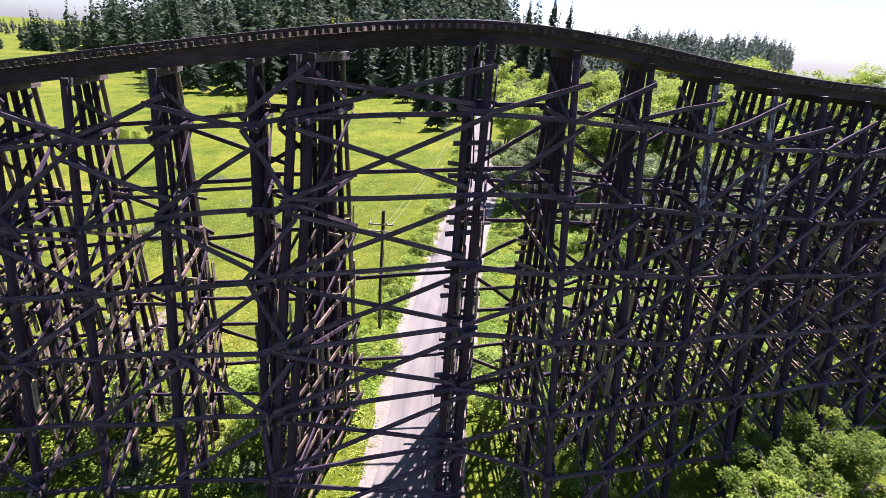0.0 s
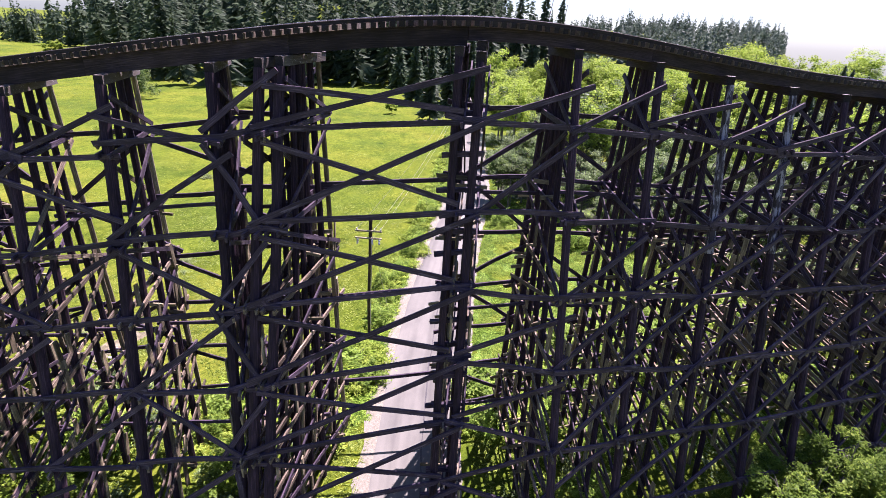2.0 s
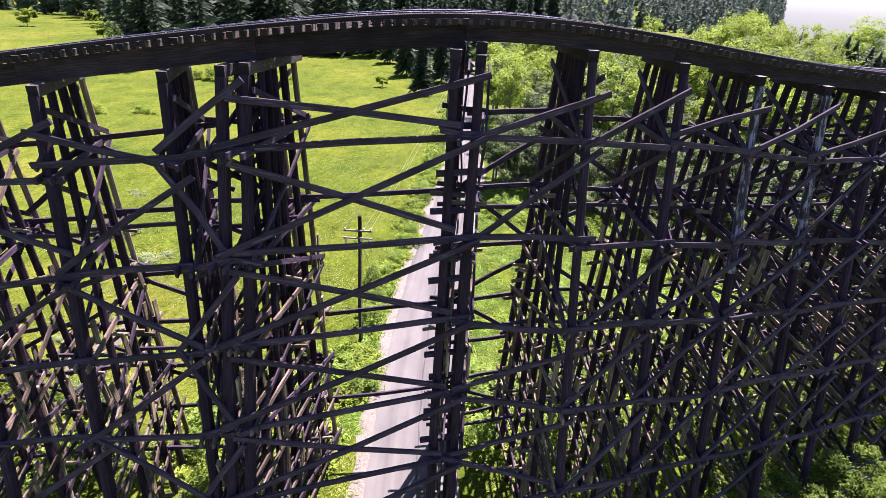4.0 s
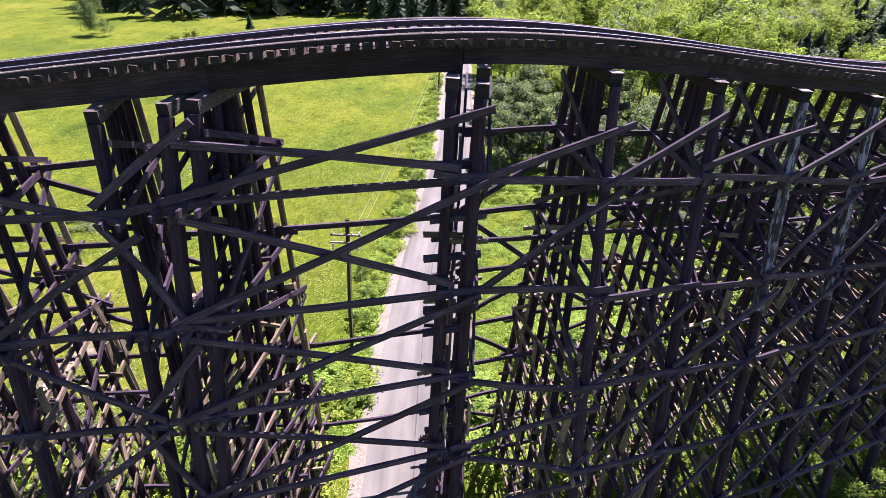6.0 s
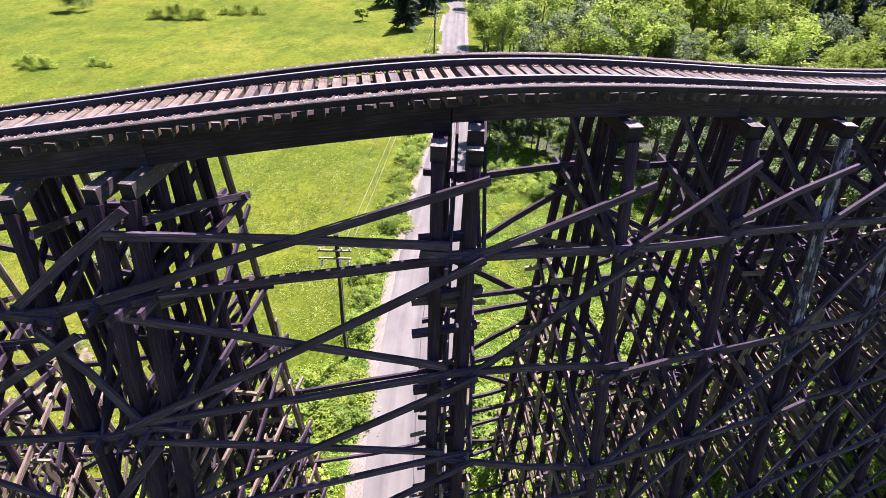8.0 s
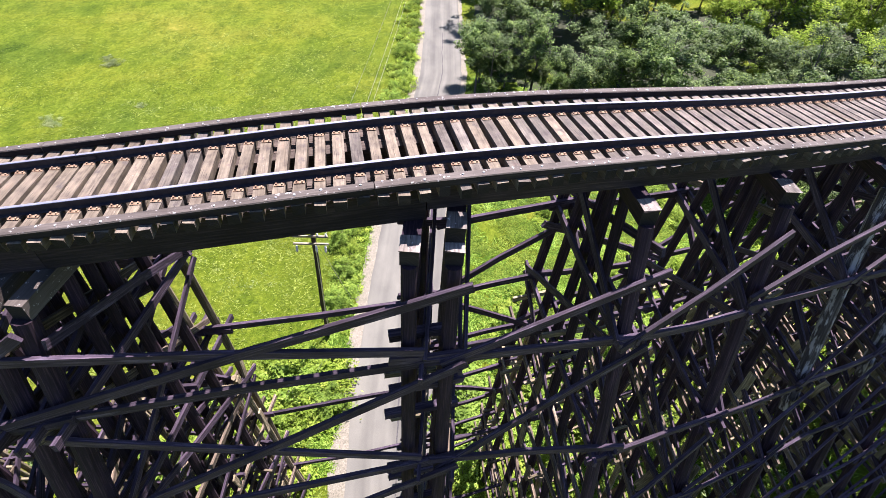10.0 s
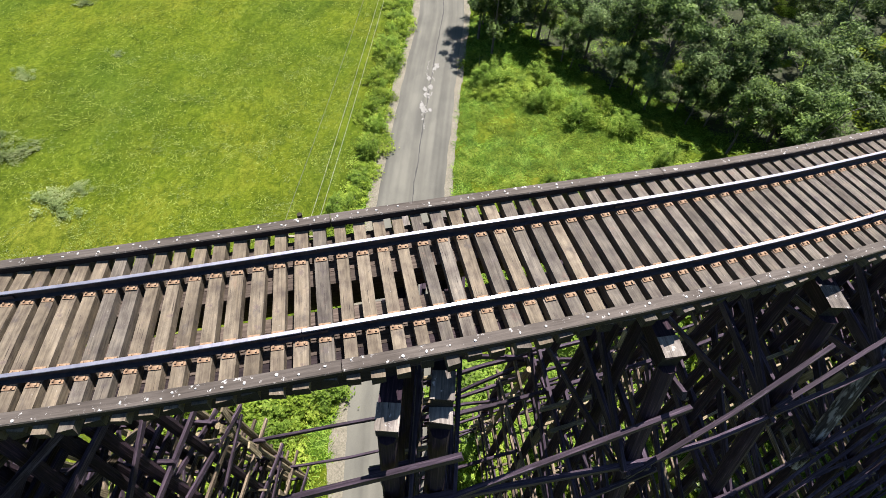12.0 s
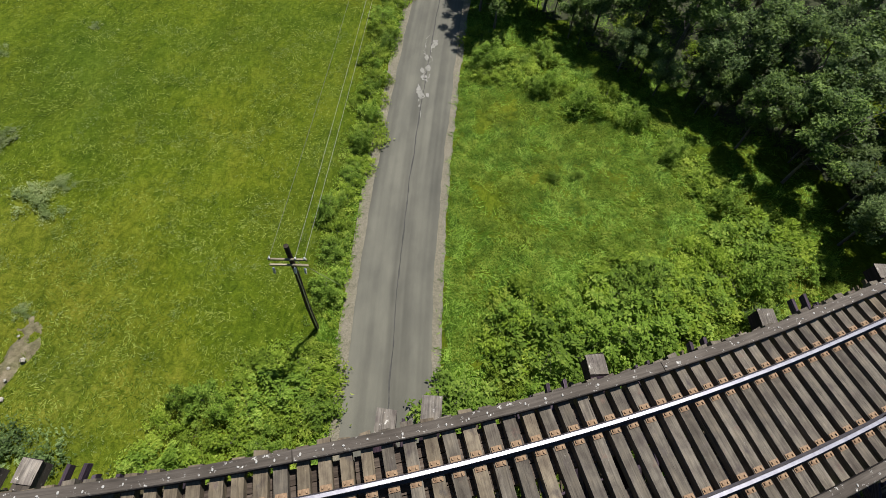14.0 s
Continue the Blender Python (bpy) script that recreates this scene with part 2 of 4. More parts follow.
def asphalt_material():
    m, n, l, b = material("worn_asphalt", 0.9)
    along = noise_node(n, l, coords(n, l, "UV", (0.95, 0.02, 1)), 1.0, 2)
    spots = noise_node(n, l, coords(n, l, "UV", (0.5, 0.22, 1)), 1.0, 5)
    fine = noise_node(n, l, coords(n, l, "UV", (1, 1, 1)), 28, 4)
    c = ramp(n, l, along, [(0.35, (0.0885, 0.0872, 0.0705)), (0.6, (0.136, 0.134, 0.1075))])
    c = mix(n, l, 0.8, c, ramp(n, l, spots, [(0.35, (0.78, 0.77, 0.77)), (0.62, (1.12, 1.1, 1.08))]), "MULTIPLY")
    c = mix(n, l, 0.5, c, ramp(n, l, fine, [(0.3, (0.7, 0.7, 0.7)), (0.7, (1.2, 1.2, 1.2))]), "MULTIPLY")
    l.new(c, b.inputs["Base Color"])
    bump(n, l, fine, b, 0.3, 0.01)
    return m


def gravel_material(name, a, c, d, scale, moss=(0.7, 0.72, 0.6)):
    m, n, l, b = material(name, 0.95)
    f = noise_node(n, l, coords(n, l, "Object", (1, 1, 1)), scale, 6, 0.75)
    g = noise_node(n, l, coords(n, l, "Object", (1, 1, 1)), 0.8, 4)
    col = ramp(n, l, f, [(0.3, a), (0.5, c), (0.7, d)])
    l.new(mix(n, l, 0.6, col, ramp(n, l, g, [(0.3, moss), (0.7, (1.1, 1.08, 1.05))]), "MULTIPLY"), b.inputs["Base Color"])
    bump(n, l, f, b, 0.8, 0.04)
    return m


ASPHALT = asphalt_material()
GRAVEL = gravel_material("shoulder_gravel", (0.095, 0.085, 0.063), (0.183, 0.166, 0.126), (0.275, 0.252, 0.197), 9)
DIRT = gravel_material("bare_earth", (0.07, 0.06, 0.035), (0.15, 0.125, 0.08), (0.26, 0.22, 0.16), 2.2, (0.45, 0.62, 0.2))
# dead leaves, darkened further for the shade below the trees
LITTER = gravel_material("shaded_leaf_litter", (0.012, 0.014, 0.006), (0.028, 0.032, 0.012), (0.06, 0.065, 0.025), 3.0, (0.6, 0.9, 0.4))
TAR = gravel_material("tar_seam", (0.04, 0.0384, 0.0368), (0.06, 0.0576, 0.056), (0.096, 0.092, 0.088), 8)
PATCHED = gravel_material("pale_crack_filling", (0.176, 0.168, 0.16), (0.256, 0.248, 0.232), (0.32, 0.312, 0.296), 6)

# ---- building helpers ----
def mesh_of(name, verts, faces, mat=None, uv=None, smooth=False):
    me = bpy.data.meshes.new(name)
    me.from_pydata([tuple(v) for v in verts], [], faces)
    if uv is not None:
        lay = me.uv_layers.new(name="UVMap")
        lay.data.foreach_set("uv", np.asarray(uv, dtype=np.float32).ravel())
    if smooth:
        me.polygons.foreach_set("use_smooth", [True] * len(me.polygons))
    for k in (mat if isinstance(mat, (list, tuple)) else [mat]):
        if k:
            me.materials.append(k)
    return me


def part(name, me, parent, label="", at=None):
    ob = new(name, me)
    ob.parent = parent
    if at is not None:
        ob.matrix_basis = at
    if label:
        ob["label"] = label
    return ob


def thing(name, at, label, category, group="", kind=""):
    ob = new(name)
    ob.location = at
    ob.empty_display_size = 0.3
    return tagged(ob, label, category, group, kind)


rnd = random.Random(7)


def prism(rings, mat, name="beam", cap_ends=True):
    """A mesh through rings of equal count, with u along and v round it in metres."""
    n = len(rings[0])
    verts = [v for r in rings for v in r]
    faces, uv = [], []
    off = rnd.random() * 20
    along = [0.0]
    for a, b in zip(rings, rings[1:]):
        along.append(along[-1] + (sum(b, Vector()) / n - sum(a, Vector()) / n).length)
    girth = [0.0]
    for j in range(n):
        girth.append(girth[-1] + (rings[0][(j + 1) % n] - rings[0][j]).length)
    for i in range(len(rings) - 1):
        for j in range(n):
            k = (j + 1) % n
            faces.append((i * n + j, i * n + k, (i + 1) * n + k, (i + 1) * n + j))
            uv += [(along[i] + off, girth[j]), (along[i] + off, girth[j + 1]), (along[i + 1] + off, girth[j + 1]), (along[i + 1] + off, girth[j])]
    if cap_ends:
        for start, flip in ((0, True), ((len(rings) - 1) * n, False)):
            f = [start + j for j in range(n)]
            if flip:
                f.reverse()
            faces.append(tuple(f))
            uv += [(off + 0.03 * q, 0.3 * q) for q in range(n)]
    return mesh_of(name, verts, faces, mat, uv)


def beam(p0, p1, w, h, mat, side=None, wob=0.015, origin=None, ends=None, dark_sides=False):
    """A sawn timber from p0 to p1, w wide along side and h across it, slightly bowed, with uneven ends."""
    p0, p1 = Vector(p0), Vector(p1)
    if origin is not None:
        p0, p1 = p0 - origin, p1 - origin
    d = (p1 - p0).normalized()
    s = Vector(side) if side is not None else Vector((0, 0, 1)).cross(d)
    s = (s - d * s.dot(d))
    if s.length < 1e-4:
        s = d.orthogonal()
    s.normalize()
    t = d.cross(s)
    rings = []
    bow = s * rnd.gauss(0, wob) + t * rnd.gauss(0, wob)
    for f, c in ((0, p0), (0.5, (p0 + p1) / 2 + bow), (1, p1)):
        e = 0.0 if f == 0.5 else 1.0
        rings.append([c + s * (w / 2 * x) + t * (h / 2 * y) + d * (e * rnd.gauss(0, 0.012)) for x, y in ((-1, -1), (1, -1), (1, 1), (-1, 1))])
    me = prism(rings, mat)
    if ends:
        me.materials.append(ends)
        for p in list(me.polygons)[-2:]:
            p.material_index = 1
        # only the top keeps the pale tone; the sides go dark like shade
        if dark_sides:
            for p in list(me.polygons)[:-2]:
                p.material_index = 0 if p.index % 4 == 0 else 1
    return me


def post(p0, p1, r, mat, origin=None):
    """A round pile or post, eight-sided, a little crooked, thicker at the foot."""
    p0, p1 = Vector(p0), Vector(p1)
    if origin is not None:
        p0, p1 = p0 - origin, p1 - origin
    d = (p1 - p0).normalized()
    s = d.orthogonal().normalized()
    t = d.cross(s)
    rings = []
    for f in (0, 0.35, 0.7, 1):
        c = p0.lerp(p1, f)
        if 0 < f < 1:
            c = c + s * rnd.gauss(0, 0.03) + t * rnd.gauss(0, 0.03)
        q = r * (1.12 - 0.17 * f)
        rings.append([c + (s * math.cos(k * math.pi / 4) + t * math.sin(k * math.pi / 4)) * q for k in range(8)])
    return prism(rings, mat)


# ---- the line of the bridge ----
def ease(x, a, b):
    x = min(1, max(0, (x - a) / (b - a)))
    return x * x * (3 - 2 * x)


def line(u):
    """Front end of a cap at station u: place, along and across the track; and the height by which the deck lies lower there."""
    q = max(-10.0, min(10.0, u))
    slope = 0.1936 + 0.019801 * q
    y = 0.730 + 0.1936 * q + 0.009900 * q * q + slope * (u - q)
    along = Vector((1, slope, 0)).normalized()
    across = Vector((-along.y, along.x, 0))
    w = u - 1.22
    z = 0.083 - (0.1755 if w < 0 else 0.1540) * (math.hypot(w, 6.47) - 6.47)
    k = max(0.0, min(w, 24.0) - 9.0)
    z += 0.0042 * k * k
    return Vector((u, y, 0)), along, across, z


def skew(u, d, h):
    """As spot(), but on the bents, which stand in line with the road near the crossing and askew to the track further west."""
    p, al, ac, z = line(u)
    s = float(np.interp(u, (-9.6, -7.8, -6.9, -0.3, 0.6, 4.5, 8.4), (-0.27, 0.1, 0.12, -0.03, -0.03, -0.1, 0.0)))
    if d > 0 and -0.6 < u < 1.2:
        s = 0.07
    return p + Vector((s, 1, 0)) * d + Vector((0, 0, h + z))


def spot(u, d, h):
    p, al, ac, z = line(u)
    return p + ac * d + Vector((0, 0, h + z))


def height(x, y):
    """The ground: a flat valley floor, wooded hills behind, banks at both ends of the bridge."""
    z = 0.0
    z += (34 * ease(y, 270, 340) + 40 * ease(y, 330, 600)) * ease(-x, -60, 5) * (1 - ease(-x, 110, 200))
    z += 30 * ease(y, 300, 900) * ease(x, 40, 260)
    z += 7 * ease(x, 30, 120) * ease(y, 20, 120)
    az = math.degrees(math.atan2(x, max(y, 1)))
    z -= ease(az, 29.5, 34) * max(0, math.hypot(x, y) - 200) * 0.09
    u = x + 0.25 * 2
    p, al, ac, dz = line(max(-80, min(80, u)))
    d = abs((Vector((x, y, 0)) - p).dot(ac) - 2)
    e = max(ease(u, 35, 58), ease(-u, 36, 58)) * 22.0
    z = max(z, e - max(0, d - 2.6) / 1.25)
    z += 0.25 * noise.noise(Vector((x * 0.11, y * 0.11, 0))) * ease(abs(x + 1.5 - 0.09 * y), 4.5, 9)
    return z


def road_x(y):
    ys = (-400, -80, -20, 0, 10, 20, 30, 40, 50, 60, 125, 240, 330)
    xs = (-36, -9.0, -1.9, -1.1, -1.35, -1.1, -0.48, 0.42, 1.47, 2.6, 4.2, 10, 18)
    return float(np.interp(y, ys, xs))


# ---- ground and road ----
def build_ground():
    def axis(fine, n, far):
        a = np.linspace(0, 1, n)
        s = fine * a * n * 0.5 + (far - fine * n * 0.5) * a ** 4
        return np.concatenate([-s[:0:-1], s])
    xs, ys = axis(1.6, 80, 2600), axis(1.6, 80, 2600) + 20
    verts = [(x, y, height(x, y) if abs(x) < 1500 and abs(y) < 1500 else height(max(-1500, min(1500, x)), max(-1500, min(1500, y)))) for y in ys for x in xs]
    n = len(xs)
    faces = [(j * n + i, j * n + i + 1, (j + 1) * n + i + 1, (j + 1) * n + i) for j in range(len(ys) - 1) for i in range(n - 1)]
    g = new("ground", mesh_of("ground", verts, faces, MEADOW, smooth=True))
    tagged(g, "bright green meadow with rough grass and yellowish patches", "ground", kind="structure")


def strip(name, y0, y1, step, left, right, z, mat, label, category, jag=0.0):
    """A band along the road, from left to right of its middle line."""
    ys = np.arange(y0, y1 + step, step)
    verts, uv, faces = [], [], []
    cols = 5
    for i, y in enumerate(ys):
        c = road_x(y)
        edge = right - 0.9 * (1 - ease(y, 6, 13))
        for k in range(cols):
            o = left + (edge - left) * k / (cols - 1)
            if k == 0 or k == cols - 1:
                o += jag * (noise.noise(Vector((y * 0.35, k * 3.1, left))) + 0.7 * noise.noise(Vector((y * 2.1, k * 3.1, left))))
            verts.append((c + o, y, z + 0.02 * (1 - (2 * k / (cols - 1) - 1) ** 2)))
    for i in range(len(ys) - 1):
        for k in range(cols - 1):
            f = (i * cols + k, i * cols + k + 1, (i + 1) * cols + k + 1, (i + 1) * cols + k)
            faces.append(f)
            uv += [(verts[q][0] - road_x(verts[q][1]), verts[q][1]) for q in f]
    ob = new(name, mesh_of(name, verts, faces, mat, uv, smooth=True))
    return tagged(ob, label, category, kind="structure")


def ribbon(points, width, z, mat, name, jag=0.5):
    verts, faces = [], []
    for i, (x, y) in enumerate(points):
        w = width * (1 + jag * (rnd.random() - 0.5) * 2)
        verts += [(x - w / 2, y, z), (x + w / 2, y, z)]
        if i:
            faces.append((2 * i - 2, 2 * i - 1, 2 * i + 1, 2 * i))
    return mesh_of(name, verts, faces, mat)


build_ground()
road = strip("road", -120, 240, 0.8, -2.85, 2.85, 0.06, ASPHALT, "worn pale grey two-lane asphalt country road", "road", 0.12)
strip("road_shoulder", -120, 240, 0.4, -3.8, 3.5, 0.035, GRAVEL, "pale gravel shoulder along the asphalt road", "gravel", 0.22)
seam = [(road_x(y) + 0.12 + 0.12 * noise.noise(Vector((y * 0.35, 0, 0))) + 0.05 * noise.noise(Vector((y * 2, 3, 0))), y) for y in np.arange(-40, 75, 0.45)]
part("tar_seam", ribbon(seam, 0.09, 0.088, TAR, "tar_seam"), road, "dark cracked tar seam")
for k in range(9):
    y0 = 37.5 + k * 1.35 + rnd.random()
    x0 = rnd.uniform(-0.5, 0.45)
    pts = [(road_x(y) + x0 + 0.5 * noise.noise(Vector((y * 1.3, k * 2.0, 0))) + 0.2 * noise.noise(Vector((y * 5, k * 2.0, 4))), y) for y in np.arange(y0, y0 + rnd.uniform(0.8, 2.4), 0.11)]
    part("crack", ribbon(pts, rnd.uniform(0.05, 0.13), 0.09 + 0.002 * k, PATCHED, "crack", 1.0), road, "pale crumbling crack in the asphalt")
for k in range(12):
    y0, x0, r0 = rnd.uniform(38, 49), rnd.uniform(-0.4, 0.7), rnd.uniform(0.1, 0.34)
    rim = [(road_x(y0) + x0 + r0 * rnd.uniform(0.5, 1.2) * math.cos(q * 0.571), y0 + 1.7 * r0 * rnd.uniform(0.5, 1.2) * math.sin(q * 0.571), 0.11 + 0.001 * k) for q in range(11)]
    part("patch", mesh_of("patch", rim, [tuple(range(11))], PATCHED), road, "pale crumbled patch in the asphalt")

# ---- the deck ----
RAIL_NEAR, RAIL_FAR = 1.25, 2.76
TIE_TOP, TIE_H = 24.98, 0.2
U0, U1 = -56.0, 58.0


def sweep(profile, us, mats, face_mat=None, name="sweep"):
    rings = [[spot(u, d, h) for d, h in profile] for u in us]
    me = prism(rings, mats, name)
    if face_mat:
        n = len(profile)
        for p in me.polygons:
            if p.index < n * (len(us) - 1):
                p.material_index = face_mat[p.index % n]
    return me


def build_track():
    track = thing("railway_track", spot(0, 2, TIE_TOP), "weathered timber-sleeper railway track with worn steel rails on the bridge", "railway track")
    inv = Matrix.Translation(-track.location)

    def put(name, me, label=""):
        me.transform(inv)
        return part(name, me, track, label)
    head = 0.033
    for d, joint in ((RAIL_NEAR, -1.35), (RAIL_FAR, 4.95)):
        z = TIE_TOP + 0.012
        prof = [(-0.07, 0), (0.07, 0), (0.07, 0.012), (0.012, 0.03), (0.012, 0.125), (head, 0.135), (head, 0.162), (0.028, 0.17), (-0.028, 0.17), (-head, 0.162), (-head, 0.135), (-0.012, 0.125), (-0.012, 0.03), (-0.07, 0.012)]
        prof = [(d + a, z + b) for a, b in prof]
        fm = [0] * 14
        fm[6], fm[7], fm[8] = 1, 1, 1
        u = joint - 11.6 * 5
        while u < U1:
            a, b = max(u, U0), min(u + 11.6 - 0.012, U1)
            if b > a + 1:
                put("rail", sweep(prof, np.linspace(a, b, 16), [RAILSIDE, RAILTOP], fm, "rail"), "steel rail with a bright worn head")
            for o in (-0.03, 0.03):
                if U0 < u - 0.4 and u + 0.4 < U1:
                    put("joint_bar", sweep([(d + o - 0.012, z + 0.04), (d + o + 0.012, z + 0.04), (d + o + 0.012, z + 0.12), (d + o - 0.012, z + 0.12)], [u - 0.38, u, u + 0.38], RAILSIDE, None, "joint_bar"), "dark bolted joint bar")
            u += 11.6
    guards = {}
    # grey tops; the sides are painted dark as if in shade
    for d, name in ((0.6, "guard_timber"), (3.42, "guard_timber")):
        u = U0
        while u < U1:
            b = min(u + 6.9, U1)
            guards[d, round(u, 3)] = put(name, sweep([(d - 0.1, TIE_TOP), (d + 0.1, TIE_TOP), (d + 0.1, TIE_TOP + 0.13), (d + 0.085, TIE_TOP + 0.15), (d - 0.085, TIE_TOP + 0.15), (d - 0.1, TIE_TOP + 0.13)], np.linspace(u, b - 0.015, 10), [GUARD, SHADEFACE], [1, 1, 0, 0, 0, 1], name), "grey weathered guard timber with bolts")
            u = b
    # plates, bolts: shared meshes
    pv, pf = [], []

    def block(x0, x1, y0, y1, z0, z1):
        k = len(pv)
        pv.extend([(x0, y0, z0), (x1, y0, z0), (x1, y1, z0), (x0, y1, z0), (x0, y0, z1), (x1, y0, z1), (x1, y1, z1), (x0, y1, z1)])
        pf.extend([tuple(k + q for q in f) for f in ((4, 5, 6, 7), (0, 1, 5, 4), (1, 2, 6, 5), (2, 3, 7, 6), (3, 0, 4, 7))])
    block(-0.09, 0.09, -0.16, 0.16, 0, 0.014)
    for sx, sy in ((-0.05, -0.11), (0.05, -0.125), (-0.05, 0.12), (0.05, 0.11)):
        block(sx - 0.013, sx + 0.013, sy - 0.018, sy + 0.018, 0.014, 0.04)
    plate_mesh = mesh_of("tie_plate", pv, pf, RUST)
    bv = [(0.034 * math.cos(k * math.pi / 4), 0.034 * math.sin(k * math.pi / 4), z * 0.02) for z in (0, 1) for k in range(8)] + [(0, 0, 0.028)]
    bf = [(k, (k + 1) % 8, 8 + (k + 1) % 8, 8 + k) for k in range(8)] + [(8 + k, 8 + (k + 1) % 8, 16) for k in range(8)]
    bolt_mesh = mesh_of("bolt_head", bv, bf, BOLT)
    u = U0 + 0.2
    k = 0
    while u < U1 - 0.2:
        p, al, ac, z = line(u)
        w = 0.212 + rnd.uniform(-0.022, 0.018)
        near, far = 0.44 + rnd.gauss(0, 0.035), 3.58 + rnd.gauss(0, 0.03)
        skew = al * rnd.gauss(0, 0.012)
        drop = rnd.uniform(-0.008, 0.0)
        # tie ends get the painted shade tone
        sleeper = put("tie", beam(spot(u, near, TIE_TOP - TIE_H / 2 + drop) - skew, spot(u, far, TIE_TOP - TIE_H / 2 + drop) + skew, w, TIE_H, TIEOLD if rnd.random() < 0.15 + 0.8 * ease(u, -2, 5.5) else TIE, al, 0.006, None, SHADEFACE))
        if -17 < u < 24:
            turn = Matrix((al, ac, (0, 0, 1))).transposed().to_4x4()
            for d in (RAIL_NEAR, RAIL_FAR):
                part("tie_plate", plate_mesh, sleeper, "", Matrix.Translation(spot(u, d, TIE_TOP) - track.location) @ turn)
            for d in (0.6, 3.42):
                if rnd.random() < 0.75:
                    o = spot(u + rnd.gauss(0, 0.03), d + rnd.gauss(0, 0.02), TIE_TOP + 0.15) - track.location
                    part("bolt_head", bolt_mesh, guards[d, max(k for q, k in guards if q == d and k <= u)], "", Matrix.Translation(o) @ Matrix.Diagonal((rnd.uniform(0.35, 0.8), rnd.uniform(0.35, 0.8), 0.7, 1)))
        u += 0.358
        k += 1


def build_girders():
    """Stringer packs under the rails: deep ones west of the road span, shallower ones east of it."""
    top = TIE_TOP - TIE_H - 0.004
    for a, b, low, packs, label in (
        (U0, 0.15, 24.06, ((0.76, 4, 0.245), (2.26, 4, 0.245)), "deep dark tarred timber stringer pack under the track"),
        (0.17, U1, 24.26, ((0.78, 4, 0.235), (2.3, 4, 0.235)), "dark tarred timber stringer pack under the track")):
        for d0, count, w in packs:
            g = thing("stringer_pack", spot((a + b) / 2, d0, top), label, "girder", "stringer packs of the bridge")
            for i in range(count):
                d = d0 + i * (w + 0.012)
                u = a
                first = True
                while u < b - 0.1:
                    e = min(b, u + (4.1 if first and i % 2 else 8.2))
                    first = False
                    dz = rnd.uniform(-0.01, 0)
                    # the front stringer is a darker copy, with its shade painted in
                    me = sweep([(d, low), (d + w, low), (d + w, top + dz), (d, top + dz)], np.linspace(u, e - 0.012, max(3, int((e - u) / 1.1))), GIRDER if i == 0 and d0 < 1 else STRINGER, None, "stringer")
                    me.transform(Matrix.Translation(-g.location))
                    part("stringer", me, g)
                    u = e


# ---- the trestle bents ----
LEVELS = (21.3, 17.7, 14.5, 11.3, 8.1, 4.9, 1.8)
TOPS = (0.0, 1.05, 1.9, 2.75, 3.7)
ROAD_WEST, ROAD_EAST = -0.3, 0.54        # the two bents that stand close together east of the road
STATIONS = (-36.8, -33.7, -30.6, -27.5, -24.6, -21.7, -18.0, -13.95, -9.63, -7.73, -6.97, ROAD_WEST, ROAD_EAST, 4.5, 8.28, 12.1, 16.0, 19.6, 23.0, 26.4, 29.8, 33.2, 36.6, 40.0)
CAP_H = 0.36


def cap_top(u):
    return 24.06 - 0.004 if u < 0.2 else 24.26 - 0.004


def foot(u, d):
    p, al, ac, z = line(u)
    q = p + ac * d
    return height(q.x, q.y)


def across_at(k, u, z):
    """Where post k of the bent at u stands across the track at height z (before the deck's own fall)."""
    back = float(np.interp(u, (-6, 0.6, 4.5), (0.09, 0.11, 0.125)))
    lean = float(np.interp(u, (-7, -0.3, 0.6, 4.5), (-0.23, -0.16, -0.16, -0.3)))
    return TOPS[k] + (lean, lean / 2, 0.0, back / 2, back)[k] * (24 - z)


def sides_of(u):
    return (1,) if u in (ROAD_WEST, ROAD_EAST) else (-1, 1)


